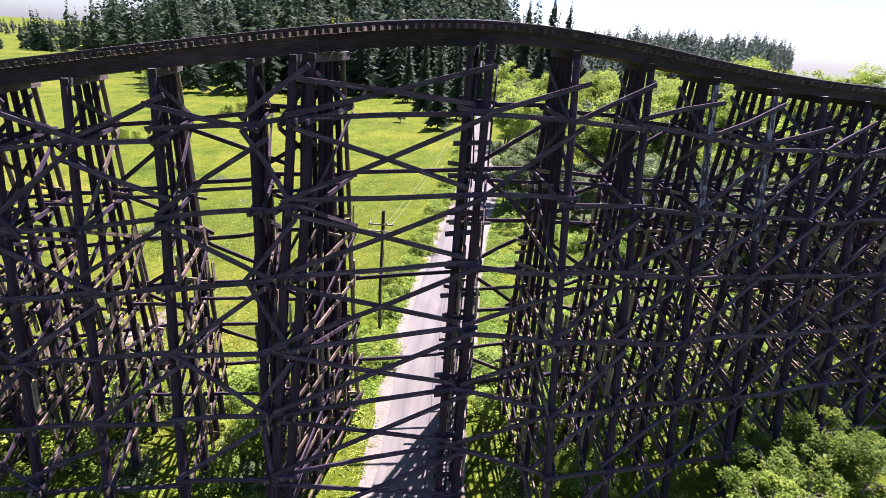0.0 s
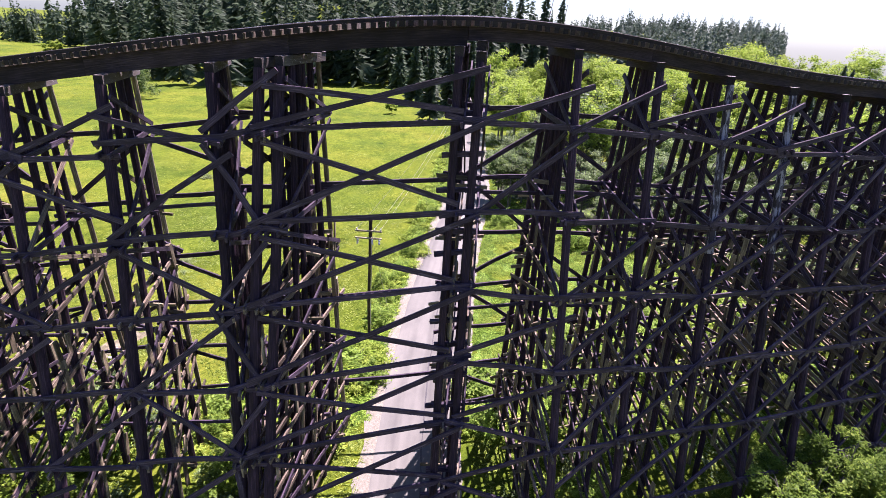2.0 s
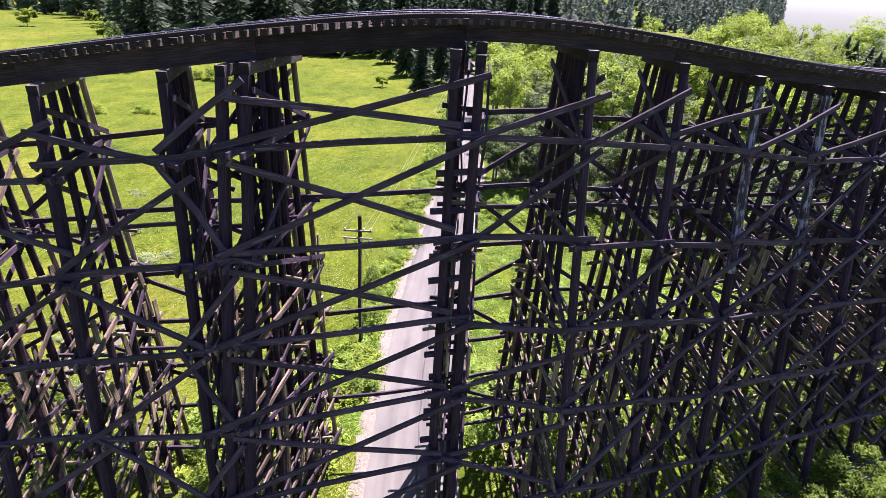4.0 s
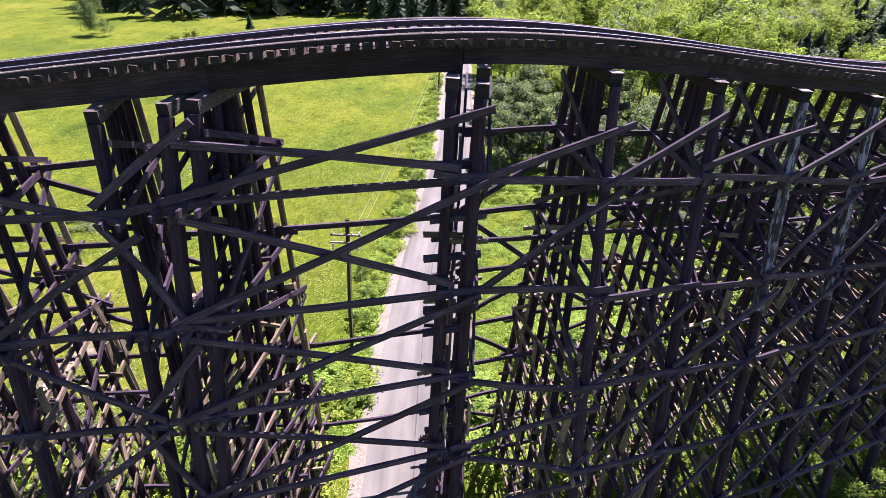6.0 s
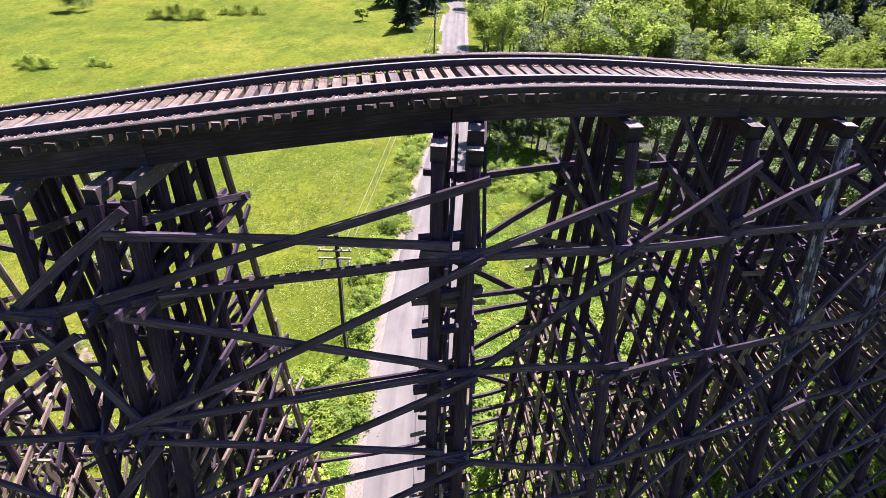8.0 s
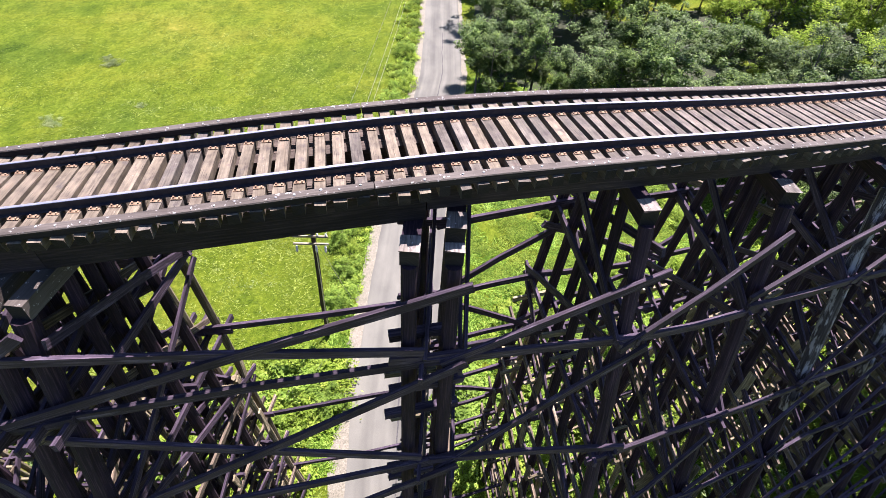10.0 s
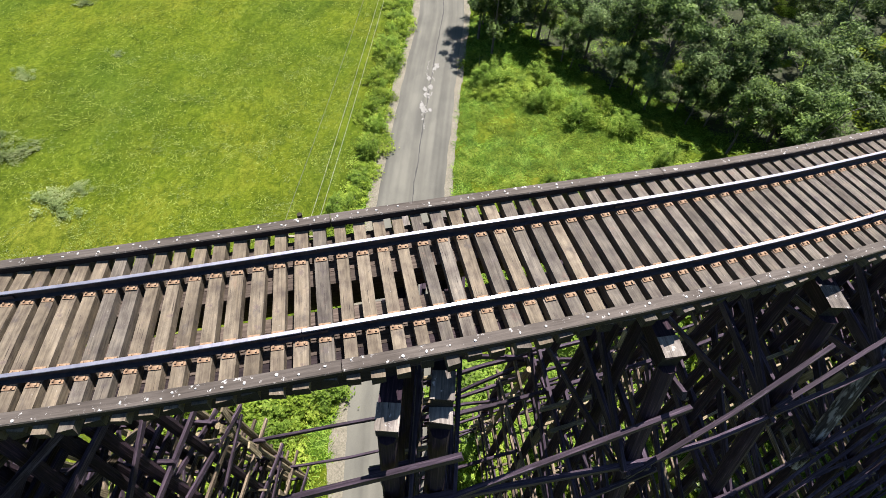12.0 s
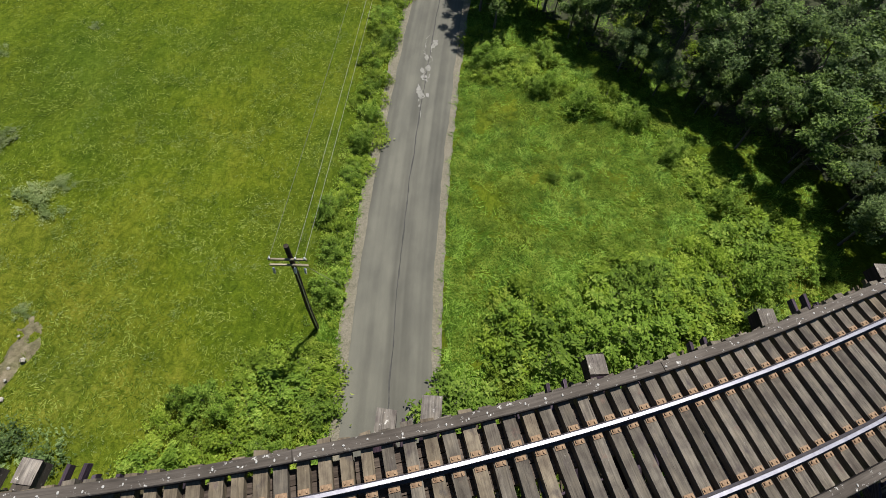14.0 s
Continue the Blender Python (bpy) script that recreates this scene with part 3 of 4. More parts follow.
def build_bent(u, pale=False):
    p, al, ac, dz = line(u)
    low = foot(u, 2)
    base = p + ac * 2 + Vector((0, 0, low))
    words = "tall timber trestle bent of dark creosoted posts and braces"
    if pale:
        words = "tall dark timber trestle bent with a bleached pale front post"
    bent = thing("trestle_bent", base, words, "trestle bent", "bents of the trestle")
    ct = cap_top(u)
    end0, end1 = (0.18 if u == ROAD_EAST else (-0.14 if u < -4 else -0.04) + rnd.gauss(0, 0.03)), 4.2 + rnd.gauss(0, 0.06)
    # west caps grey like their sunlit sides; all cap ends carry painted shade
    part("cap", beam(skew(u, end0, ct - CAP_H / 2), skew(u, end1, ct - CAP_H / 2), 0.32 if u < -4 else 0.36, CAP_H, GUARD if u < -4 else POST, al, 0.004, base, SHADEFACE), bent, "dark timber cap with a shade-dark end")
    # thin pale boards added to imitate sunlight on the cap ends
    if u > -4:
        part("cover_board", beam(skew(u, end0 - 0.03, ct + 0.018), skew(u, end0 + 0.4 + rnd.uniform(-0.06, 0.08), ct + 0.018), 0.38, 0.03, CAP, al, 0.003, base, SHADEFACE, True), bent, "pale board added as the sunlit end of the cap")
    part("cover_board", beam(skew(u, end1 - 0.4, ct + 0.018), skew(u, end1 + 0.03, ct + 0.018), 0.38, 0.03, CAP, al, 0.003, base, SHADEFACE, True), bent, "pale board added as the sunlit end of the cap")
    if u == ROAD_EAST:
        part("cap", beam(skew(u, -0.06, ct - CAP_H * 1.5 - 0.01), skew(u, 4.25, ct - CAP_H * 1.5 - 0.01), 0.36, CAP_H, POST, al, 0.004, base, SHADEFACE), bent, "second dark timber cap")
        part("cover_board", beam(skew(u, -0.09, ct - CAP_H + 0.008), skew(u, 0.16, ct - CAP_H + 0.008), 0.38, 0.03, CAP, al, 0.003, base, SHADEFACE, True), bent, "pale board added as the sunlit end of the cap")
    under = ct - CAP_H - (0.37 if u == ROAD_EAST else 0.0)
    feet = []
    for k in range(5):
        d_top = across_at(k, u, under)
        zf = foot(u, across_at(k, u, 0)) - dz - 0.25
        d_low = across_at(k, u, zf)
        # rear posts in the west are pale: sun on them is painted
        wood = POST if k < 4 or u > -5 else SUNLIT
        r = (0.17 if -1 < u < 1 else 0.21 if k == 0 and u < 0 else 0.19 if k == 0 else 0.155 if u > 0 or k < 4 else 0.135) + rnd.uniform(-0.015, 0.02)
        if pale and k == 0:
            zc = 16.5
            part("post", post(skew(u, across_at(0, u, zc), zc), skew(u, d_top, under), 0.18, PALE, base), bent, "bleached pale grey post")
            under0 = zc
            part("post", post(skew(u, d_low, zf), skew(u, across_at(0, u, under0), under0), r, POST, base), bent)
        else:
            part("post", post(skew(u, d_low, zf), skew(u, d_top, under), r, wood, base), bent)
        feet.append(zf)
    # posts set between the main ones
    for a in (1,) if 1 < u < 13 or -10 < u < -5 else ():
        low_d, top_d = [(across_at(a, u, z) + across_at(a + 1, u, z)) / 2 + rnd.gauss(0, 0.08) for z in (feet[a], under)]
        part("post", post(skew(u, low_d, feet[a]), skew(u, top_d, under), 0.13 + rnd.uniform(-0.01, 0.02), POST, base), bent)
    # helper posts of the lower storeys
    for top, d0, lean in ((14.5, 3.9, 0.12), (11.3, -0.1, -0.11)):
        zf = foot(u, d0) - dz - 0.25
        if top > zf + 2:
            t = top + rnd.uniform(0.2, 0.9)
            part("post", post(skew(u + 0.1, d0 + lean * (t - zf), zf), skew(u + 0.1, d0, t), 0.12, SUNLIT, base), bent)
    # short pale stubs, added as the sunlit bits among the dark timbers
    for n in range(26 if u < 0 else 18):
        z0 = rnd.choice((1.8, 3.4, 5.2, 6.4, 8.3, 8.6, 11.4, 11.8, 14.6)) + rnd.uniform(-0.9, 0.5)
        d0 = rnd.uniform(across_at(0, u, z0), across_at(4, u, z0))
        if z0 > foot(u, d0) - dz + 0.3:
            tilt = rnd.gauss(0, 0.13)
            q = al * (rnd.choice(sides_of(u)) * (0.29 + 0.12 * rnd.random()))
            part("stub", beam(skew(u, d0, z0) + q, skew(u, d0 + tilt, z0 + rnd.uniform(0.8, 2.0)) + q, 0.07, rnd.uniform(0.2, 0.3), SUNLIT, al, 0.01, base), bent)
    # more added planks, pale like sunlit fragments inside the bent
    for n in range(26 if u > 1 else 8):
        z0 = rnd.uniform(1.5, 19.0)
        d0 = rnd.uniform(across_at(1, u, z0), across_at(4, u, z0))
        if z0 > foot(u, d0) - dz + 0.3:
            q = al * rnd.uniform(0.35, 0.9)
            part("ledger", beam(skew(u, d0, z0) - q, skew(u, d0, z0 + rnd.gauss(0, 0.12)) + q * 0.9, 0.09, rnd.uniform(0.12, 0.2), SUNLIT, ac, 0.01, base), bent)
    off = 0.235
    sides = sides_of(u)
    zs = [under - 0.25] + [z for z in LEVELS if z > max(feet) + 0.8]
    for i, z in enumerate(zs):
        jit = rnd.gauss(0, 0.07)
        a, b = across_at(0, u, z) - rnd.uniform(0.3, 0.75), across_at(4, u, z) + rnd.uniform(0.3, 0.75)
        if i:
            for s in sides:
                q = al * (off * s)
                # lower sashes take the tan that imitates sun on them
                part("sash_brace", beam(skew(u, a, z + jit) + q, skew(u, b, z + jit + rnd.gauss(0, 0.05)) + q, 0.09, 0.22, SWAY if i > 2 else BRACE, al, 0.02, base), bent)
        if i + 1 < len(zs):
            z2 = zs[i + 1]
            a2, b2 = across_at(0, u, z2) - 0.25, across_at(4, u, z2) + 0.25
            q = al * (off + 0.1)
            for k, side in enumerate(sides):
                q = al * ((off + 0.1) * side)
                run = (skew(u, a + 0.3, z - 0.15), skew(u, b2, z2 + 0.15)) if (k + i) % 2 else (skew(u, b - 0.3, z - 0.15), skew(u, a2, z2 + 0.15))
                part("sway_brace", beam(run[0] + q, run[1] + q, 0.075, 0.2, SWAY if rnd.random() < 0.15 else BRACE, al, 0.02, base), bent)


def build_bay(i, ua, ub):
    """Lengthwise girts and diagonal planks between two neighbouring bents."""
    wide = ub - ua > 4.5
    mid = (ua + ub) / 2
    p, al, ac, dz = line(mid)
    low = foot(mid, 2)
    base = p + ac * 2 + Vector((0, 0, low))
    bay = thing("bay_bracing", base, "dark timber girts and diagonal planks between two trestle bents", "timber bracing", "bracing of the trestle bays")
    if ua == ROAD_WEST:
        for n in range(14):
            z = 2.6 + 1.45 * n + rnd.uniform(-0.3, 0.3)
            d0 = across_at(0, ua, z) + rnd.choice((0.28, 0.34, 0.8))
            part("tie_block", beam(skew(ua - rnd.uniform(0.25, 0.6), d0, z), skew(ub + rnd.uniform(0.1, 0.5), d0, z + rnd.gauss(0, 0.05)), 0.2, rnd.uniform(0.14, 0.24), BRACE, ac, 0.01, base, SHADEFACE), bay)
    zs = [23.3] + [z for z in LEVELS if z > max(foot(ua, -2), foot(ub, -2), foot(mid, 6)) + 1.0 - dz]
    for j, z in enumerate(zs):
        for k, o in ((0, -0.22), (2, 0.22), (4, -0.25)):
            if k == 2 and (j % 2 or wide) or wide and k == 4 and j % 2:
                continue
            if j == 0:
                continue
            z0, z1 = z + rnd.gauss(0, 0.13) + 0.1, z + rnd.gauss(0, 0.13) + 0.1
            part("girt", beam(skew(ua - rnd.uniform(0.3, 0.6), across_at(k, ua, z) + o, z0), skew(ub + rnd.uniform(0.3, 0.6), across_at(k, ub, z) + o, z1), 0.1, 0.17 if k == 2 else 0.22, BRACE, ac, 0.05, base), bay)
        if j + 1 < len(zs) and ub - ua > 1.4:
            z2 = zs[j + 1]
            for k, o in ((0, -0.31), (4, -0.36)):
                if k == 4 and (j == 0 or wide):
                    continue
                up = (i + j + k // 4) % 2 == 0 if ua < 0 or k else rnd.random() < 0.93
                ends = [(ua - 0.35, z - 0.15, ub + 0.35, z2 + 0.2)] if not up else [(ua - 0.35, z2 + 0.2, ub + 0.35, z - 0.15)]
                if wide and k == 0:
                    ends = [(ua - 0.5, z - 0.2, ub + 0.3, z2 + 0.45), (ua - 0.9, z2 + 0.35, ub + 1.2, z + 0.05)]
                for q, (a, za, b, zb) in enumerate(ends):
                    if not wide:
                        if rnd.random() < 0.12:
                            continue
                        a, b = a + rnd.uniform(-0.5, 0.25), b + rnd.uniform(-0.25, 0.5)
                        za, zb = za + rnd.gauss(0, 0.3), zb + rnd.gauss(0, 0.3)
                    oo = o - 0.09 * q
                    part("brace", beam(skew(a, across_at(k, a, za) + oo, za), skew(b, across_at(k, b, zb) + oo, zb), 0.09, 0.22, BRACE, ac, 0.06, base), bay)


build_girders()
for u in STATIONS:
    build_bent(u, u in (12.1, 16.0))
for i, (a, b) in enumerate(zip(STATIONS, STATIONS[1:])):
    build_bay(i, a, b)

# ---- plants ----
def quads(name, verts, mat):
    """A mesh of loose quads or triangles from an array of n x 4 x 3 or n x 3 x 3."""
    k = np.asarray(verts).shape[1]
    v = np.asarray(verts, dtype=np.float32).reshape(-1, 3)
    n = len(v) // k
    me = bpy.data.meshes.new(name)
    me.vertices.add(len(v))
    me.vertices.foreach_set("co", v.ravel())
    me.loops.add(len(v))
    me.loops.foreach_set("vertex_index", np.arange(len(v), dtype=np.int32))
    me.polygons.add(n)
    me.polygons.foreach_set("loop_start", np.arange(0, len(v), k, dtype=np.int32))
    me.polygons.foreach_set("loop_total", np.full(n, k, dtype=np.int32))
    me.update(calc_edges=True)
    me.materials.append(mat)
    return me


def leaves(rng, centres, size, up=1.5):
    """Small pointed leaves at the given places, the more of them facing upwards the larger up is."""
    n = len(centres)
    f = rng.normal(size=(n, 3))
    f /= np.linalg.norm(f, axis=1)[:, None]
    f[:, 2] += up
    f /= np.linalg.norm(f, axis=1)[:, None]
    a = np.cross(f, rng.normal(size=(n, 3)))
    a /= np.linalg.norm(a, axis=1)[:, None]
    b = np.cross(f, a)
    s = size * rng.uniform(0.6, 1.4, n)[:, None]
    c = np.asarray(centres)
    return np.stack([c - a * s, c + b * s * 0.85, c + a * s * 0.9], axis=1)


def crown_points(rng, n, radius, tall, lobes, low=0.0):
    """Places in many small leaf clumps, spread unevenly through an open crown."""
    lc = rng.normal(size=(lobes, 3))
    lc /= np.linalg.norm(lc, axis=1)[:, None]
    lc[:, 2] = lc[:, 2] * 0.8 + 0.1
    lc *= rng.uniform(0.35, 1.0, lobes)[:, None] * rng.uniform(0.8, 1.12, lobes)[:, None]
    lr = rng.uniform(0.1, 0.27, lobes)
    which = rng.choice(lobes, n, p=lr ** 2 / np.sum(lr ** 2))
    d = rng.normal(size=(n, 3))
    d /= np.linalg.norm(d, axis=1)[:, None]
    r = lr[which] * rng.uniform(0.15, 1.2, n) ** 0.7
    p = lc[which] + d * r[:, None] * np.array([1.15, 1.15, 0.75])
    p[:, 2] = np.where(p[:, 2] < -0.9, -0.9 + rng.uniform(0, 0.3, n), p[:, 2])
    return p * np.array([radius, radius, tall / 2]) + np.array([0, 0, low + tall / 2])


def limb_mesh(rng, height_, spread, r0, limbs, split=False):
    vs, fs, marks = [], [], []

    def tube(pts, ra, rb):
        k0 = len(vs)
        m = len(pts)
        for i, p in enumerate(pts):
            r = ra + (rb - ra) * i / (m - 1)
            for k in range(6):
                vs.append((p[0] + r * math.cos(k * 1.047), p[1] + r * math.sin(k * 1.047), p[2]))
        for i in range(m - 1):
            for k in range(6):
                fs.append((k0 + i * 6 + k, k0 + i * 6 + (k + 1) % 6, k0 + (i + 1) * 6 + (k + 1) % 6, k0 + (i + 1) * 6 + k))
    lean = rng.normal(size=2) * 0.06 * height_
    trunk = [(lean[0] * f * f, lean[1] * f * f, -0.3 + f * (height_ * 0.85 + 0.3)) for f in (0, 0.25, 0.5, 0.75, 1)]
    tube(trunk, r0, r0 * 0.25)
    for i in range(limbs):
        f = rng.uniform(0.25, 0.8)
        a = rng.uniform(0, 6.28)
        s = np.array([lean[0] * f * f, lean[1] * f * f, f * height_ * 0.85])
        e = s + np.array([math.cos(a) * spread, math.sin(a) * spread, height_ * 0.2]) * rng.uniform(0.5, 0.9)
        marks.append((len(vs), len(fs)))
        tube([tuple(s), tuple((s + e) / 2 + np.array([0, 0, 0.05 * height_])), tuple(e)], r0 * 0.4 * (1 - f * 0.6), r0 * 0.08)
    if split:
        marks.append((len(vs), len(fs)))
        out = [mesh_of("trunk", vs[:marks[0][0]], fs[:marks[0][1]], BARK, smooth=True)]
        for (v0, f0), (v1, f1) in zip(marks, marks[1:]):
            out.append(mesh_of("limb", vs[v0:v1], [tuple(q - v0 for q in f) for f in fs[f0:f1]], BARK, smooth=True))
        return out
    return mesh_of("trunk", vs, fs, BARK, smooth=True)


def tree_model(name, seed, tall, radius, count, size, mat, label, category, lobes=46, clear=0.2):
    rng = np.random.default_rng(seed)
    t = thing(name, (0, 0, 0), label, category)
    if name == "sapling":
        trunk, *limbs = limb_mesh(rng, tall, radius * 0.8, 0.014 * tall + 0.03, 9, True)
        part("trunk", trunk, t, "grey-brown bark")
        for me in limbs:
            part("limb", me, t)
    else:
        part("trunk", limb_mesh(rng, tall, radius * 0.8, 0.014 * tall + 0.03, 9), t, "grey-brown bark")
    pts = crown_points(rng, count, radius, tall * (1 - clear), lobes, tall * clear)
    part("crown", quads("crown", leaves(rng, pts, size), mat), t)
    return t


def dome_points(rng, n, radius, tall):
    """Leaf places round many leaning stems, which give a low bush with a ragged outline."""
    m = 26
    a, f = rng.uniform(0, 6.283, m), rng.uniform(0, 1, m) ** 0.6
    foot_ = np.stack([np.cos(a) * f * 0.8, np.sin(a) * f * 0.8], 1) * radius
    top = tall * (1 - 0.75 * f * f) * rng.uniform(0.55, 1.12, m)
    wide = radius * rng.uniform(0.09, 0.24, m)
    w = rng.choice(m, n, p=top / top.sum())
    g = rng.uniform(0.1, 1, n) ** 0.6
    xy = foot_[w] * (1 + 0.35 * g)[:, None] + rng.normal(size=(n, 2)) * (wide[w] * (1.25 - 0.8 * g))[:, None]
    return np.stack([xy[:, 0], xy[:, 1], top[w] * g + 0.05], 1)


def shrub_model(seed, tall, radius, count, size, mat, label, up=2.2):
    rng = np.random.default_rng(seed)
    t = thing("shrub", (0, 0, 0), label, "shrub")
    part("stem", limb_mesh(rng, tall * 0.8, radius * 0.7, 0.03, 4), t)
    pts = dome_points(rng, count, radius, tall)
    part("foliage", quads("foliage", leaves(rng, pts, size, up), mat), t)
    return t


def conifer_points(rng, tall, radius, whorls, per, size, wide=0.13):
    """Drooping branch sprays of a fir, as quads."""
    out = []
    for i in range(whorls):
        f = (i + rng.uniform(0, 0.6)) / whorls
        z = tall * (0.08 + 0.92 * f)
        r = radius * (1 - f) ** 0.95 * rng.uniform(0.7, 1.2) + 0.08
        for k in range(per):
            a = rng.uniform(0, 6.283)
            q = r * rng.uniform(0.5, 1.15)
            zk = z + rng.uniform(-0.7, 0.7) * tall / whorls
            d = np.array([math.cos(a), math.sin(a), 0])
            be = rng.uniform(0, 1.57)
            s = (np.array([-d[1], d[0], 0]) * math.cos(be) + np.array([0, 0, math.sin(be)])) * (q * wide + size)
            root = np.array([0, 0, zk + q * 0.12])
            midp = d * q * 0.55 + np.array([0, 0, zk])
            tip = d * q + np.array([0, 0, zk - q * rng.uniform(0.0, 0.4)])
            out.append([root, midp + s + (0, 0, -0.1 * q), tip, midp - s + (0, 0, -0.1 * q)])
    return np.array(out)


def conifer_model(seed, tall, radius, whorls, per):
    rng = np.random.default_rng(seed)
    t = thing("conifer", (0, 0, 0), "tall dark green fir with drooping branches", "conifer")
    part("trunk", limb_mesh(rng, tall, 0.4, 0.011 * tall, 0), t, "brown bark")
    part("crown", quads("crown", conifer_points(rng, tall, radius, whorls, per, 0.12), NEEDLE), t)
    return t


def place(model, spots, first, group="", label=""):
    """Stands copies of a model on the ground; the model itself takes the first spot."""
    for i, (x, y, s) in enumerate(spots):
        m = pose(x, y, height(x, y) - 0.03, 0, 0, first + i * 77.0)
        if i == 0:
            ob = model
            ob.matrix_basis = m @ Matrix.Scale(s, 4)
        else:
            ob = copy_thing(model, m)
            ob.scale = (s, s, s * rnd.uniform(0.88, 1.12))
        tagged(ob, label=label, group=group)


rng = np.random.default_rng(11)
# broad-leaved wood east of the road
near_wood = [(6.8, 54.5, 0.9), (8.2, 51.5, 0.75), (7.6, 58, 0.95), (12, 62, 1), (14, 55, 0.9), (19, 51, 0.95), (22.5, 48, 0.9), (26, 46, 1), (29, 42, 0.9), (32, 41, 1.05), (35, 37, 0.9), (38, 35.5, 1), (40.5, 31, 0.9), (43, 29, 1.05), (48, 22, 1), (37, 28, 0.8), (41, 21, 0.75), (46, 27, 0.9), (50, 24, 1.0), (45, 15, 0.8), (52, 17, 0.9), (33, 31, 0.8), (35.5, 24.5, 0.8), (38.5, 17.5, 0.8), (33.5, 20.5, 0.6), (43, 24, 0.8), (30, 35, 0.8), (39, 25, 0.75), (48, 12, 0.8), (43, 9, 0.7)]
near_wood += [(gx + float(rng.uniform(-2, 2)), gy + float(rng.uniform(-2, 2)), float(rng.uniform(0.85, 1.1))) for gx in range(11, 64, 6) for gy in range(12, 76, 7) if 79 < gx + gy < 106 and gx > road_x(gy) + 7]
near_wood += [(float(9 + 31 * f + rng.uniform(-1.6, 1.6)), float(57 - 27 * f + rng.uniform(-1.5, 3.0)), float(rng.uniform(0.36, 0.6))) for f in np.linspace(0, 1, 24)]
near_wood = [(x, y, s) for x, y, s in near_wood if (Vector((x, y, 0)) - line(x)[0]).dot(line(x)[2]) > 8]
kinds = [tree_model("broadleaf_tree", 21 + k, (11, 12.5, 10)[k], (3.6, 4.2, 3.9)[k], 6300, (0.172, 0.18, 0.166)[k], (TREELEAF, TREELEAF, LEAFGREY)[k], ("mid-green broad-leaved tree at the wood's edge", "tall broad-leaved tree with dark inner shade", "grey-green willowy tree with small leaves")[k], "tree", 34) for k in range(3)]
for k in range(3):
    place(kinds[k], near_wood[k::3], 40 * k, "wood east of the road")
far_wood = [(float(x), float(y), float(rng.uniform(0.9, 1.5))) for x, y in zip(rng.uniform(8, 130, 165), rng.uniform(66, 190, 165)) if x > road_x(y) + 5 and x < 30 + 0.75 * y]
far_wood += [(float(x), float(y), float(rng.uniform(0.55, 0.85))) for x, y in zip(rng.uniform(30, 105, 46), rng.uniform(85, 150, 46)) if x < 20 + 0.7 * y]
far_wood += [(float(x), float(y), float(rng.uniform(0.9, 1.3))) for x, y in zip(rng.uniform(18, 95, 36), rng.uniform(185, 250, 36))]
far_wood = [(x, y, s * (1.12 if x > 0.5 * y and y > 100 else 1.0)) for x, y, s in far_wood]
far_wood += [(gx + float(rng.uniform(-2.5, 2.5)), gy + float(rng.uniform(-2.5, 2.5)), float(rng.uniform(0.7, 0.95))) for gx in range(44, 76, 7) for gy in range(46, 88, 8) if 108 < gx + gy < 152]
lime = tree_model("broadleaf_tree", 31, 12, 4.2, 3900, 0.21, LEAFLIME, "lime-green sunlit broad-leaved tree", "tree")
grey = tree_model("broadleaf_tree", 32, 11, 4.4, 3600, 0.22, LEAFGREY, "grey-green broad-leaved tree in a far wood", "tree")
place(lime, far_wood[0::3] + far_wood[1::3], 10, "far wood east of the road")
place(grey, far_wood[2::3], 15, "far wood east of the road")

def build_litter():
    """The floor of the wood: dead leaves and earth, tree shade painted in, with a ragged edge."""
    verts, faces, index = [], [], {}

    def at(i, j):
        if (i, j) not in index:
            x, y = 5 + i * 1.3, 8 + j * 1.3
            x, y = x + 0.5 * noise.noise(Vector((i * 0.9, j * 0.9, 1))), y + 0.5 * noise.noise(Vector((i * 0.9, j * 0.9, 5)))
            index[i, j] = len(verts)
            verts.append((x, y, height(x, y) + 0.05))
        return index[i, j]
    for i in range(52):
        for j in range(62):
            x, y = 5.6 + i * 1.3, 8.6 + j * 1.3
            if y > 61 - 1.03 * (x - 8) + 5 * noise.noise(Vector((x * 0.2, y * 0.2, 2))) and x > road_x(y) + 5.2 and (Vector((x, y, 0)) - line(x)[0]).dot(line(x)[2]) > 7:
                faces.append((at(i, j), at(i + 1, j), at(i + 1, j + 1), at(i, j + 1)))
    tagged(new("woodland_floor", mesh_of("woodland_floor", verts, faces, LITTER, smooth=True)), "woodland floor of dead leaves and moss, darkened as tree shade", "woodland floor", kind="structure")


build_litter()

# firs
fir = conifer_model(41, 24, 4.2, 54, 20)
place(fir, [(-8, 128, 0.95), (-3, 150, 1.1), (-15, 160, 1.15), (4, 175, 1.2), (-24, 190, 1.1), (-12, 205, 1.3), (-36, 225, 1.2), (-50, 245, 1.3), (-2, 225, 1.3), (26, 235, 1.75), (33, 228, 1.45), (42, 246, 1.4), (12, 240, 1.7), (-80, 262, 1.5), (-66, 255, 1.4), (-100, 262, 1.5), (38, 240, 1.9), (45, 236, 1.75)], 5, "firs beside the road")
small_fir = conifer_model(42, 6.5, 2.2, 30, 20)
place(small_fir, [(-62, 162, 0.7), (104, 128, 2.2), (106, 131, 2.0), (112, 125, 1.7)] + [(float((0.6 + 0.27 * f) * (y + 14)), float(y), float(z)) for f, y, z in zip(rng.uniform(0, 1, 24), rng.uniform(84, 132, 24), rng.uniform(1.55, 2.05, 24))], 9, "young firs", "young bushy dark green fir among brighter trees and meadow")
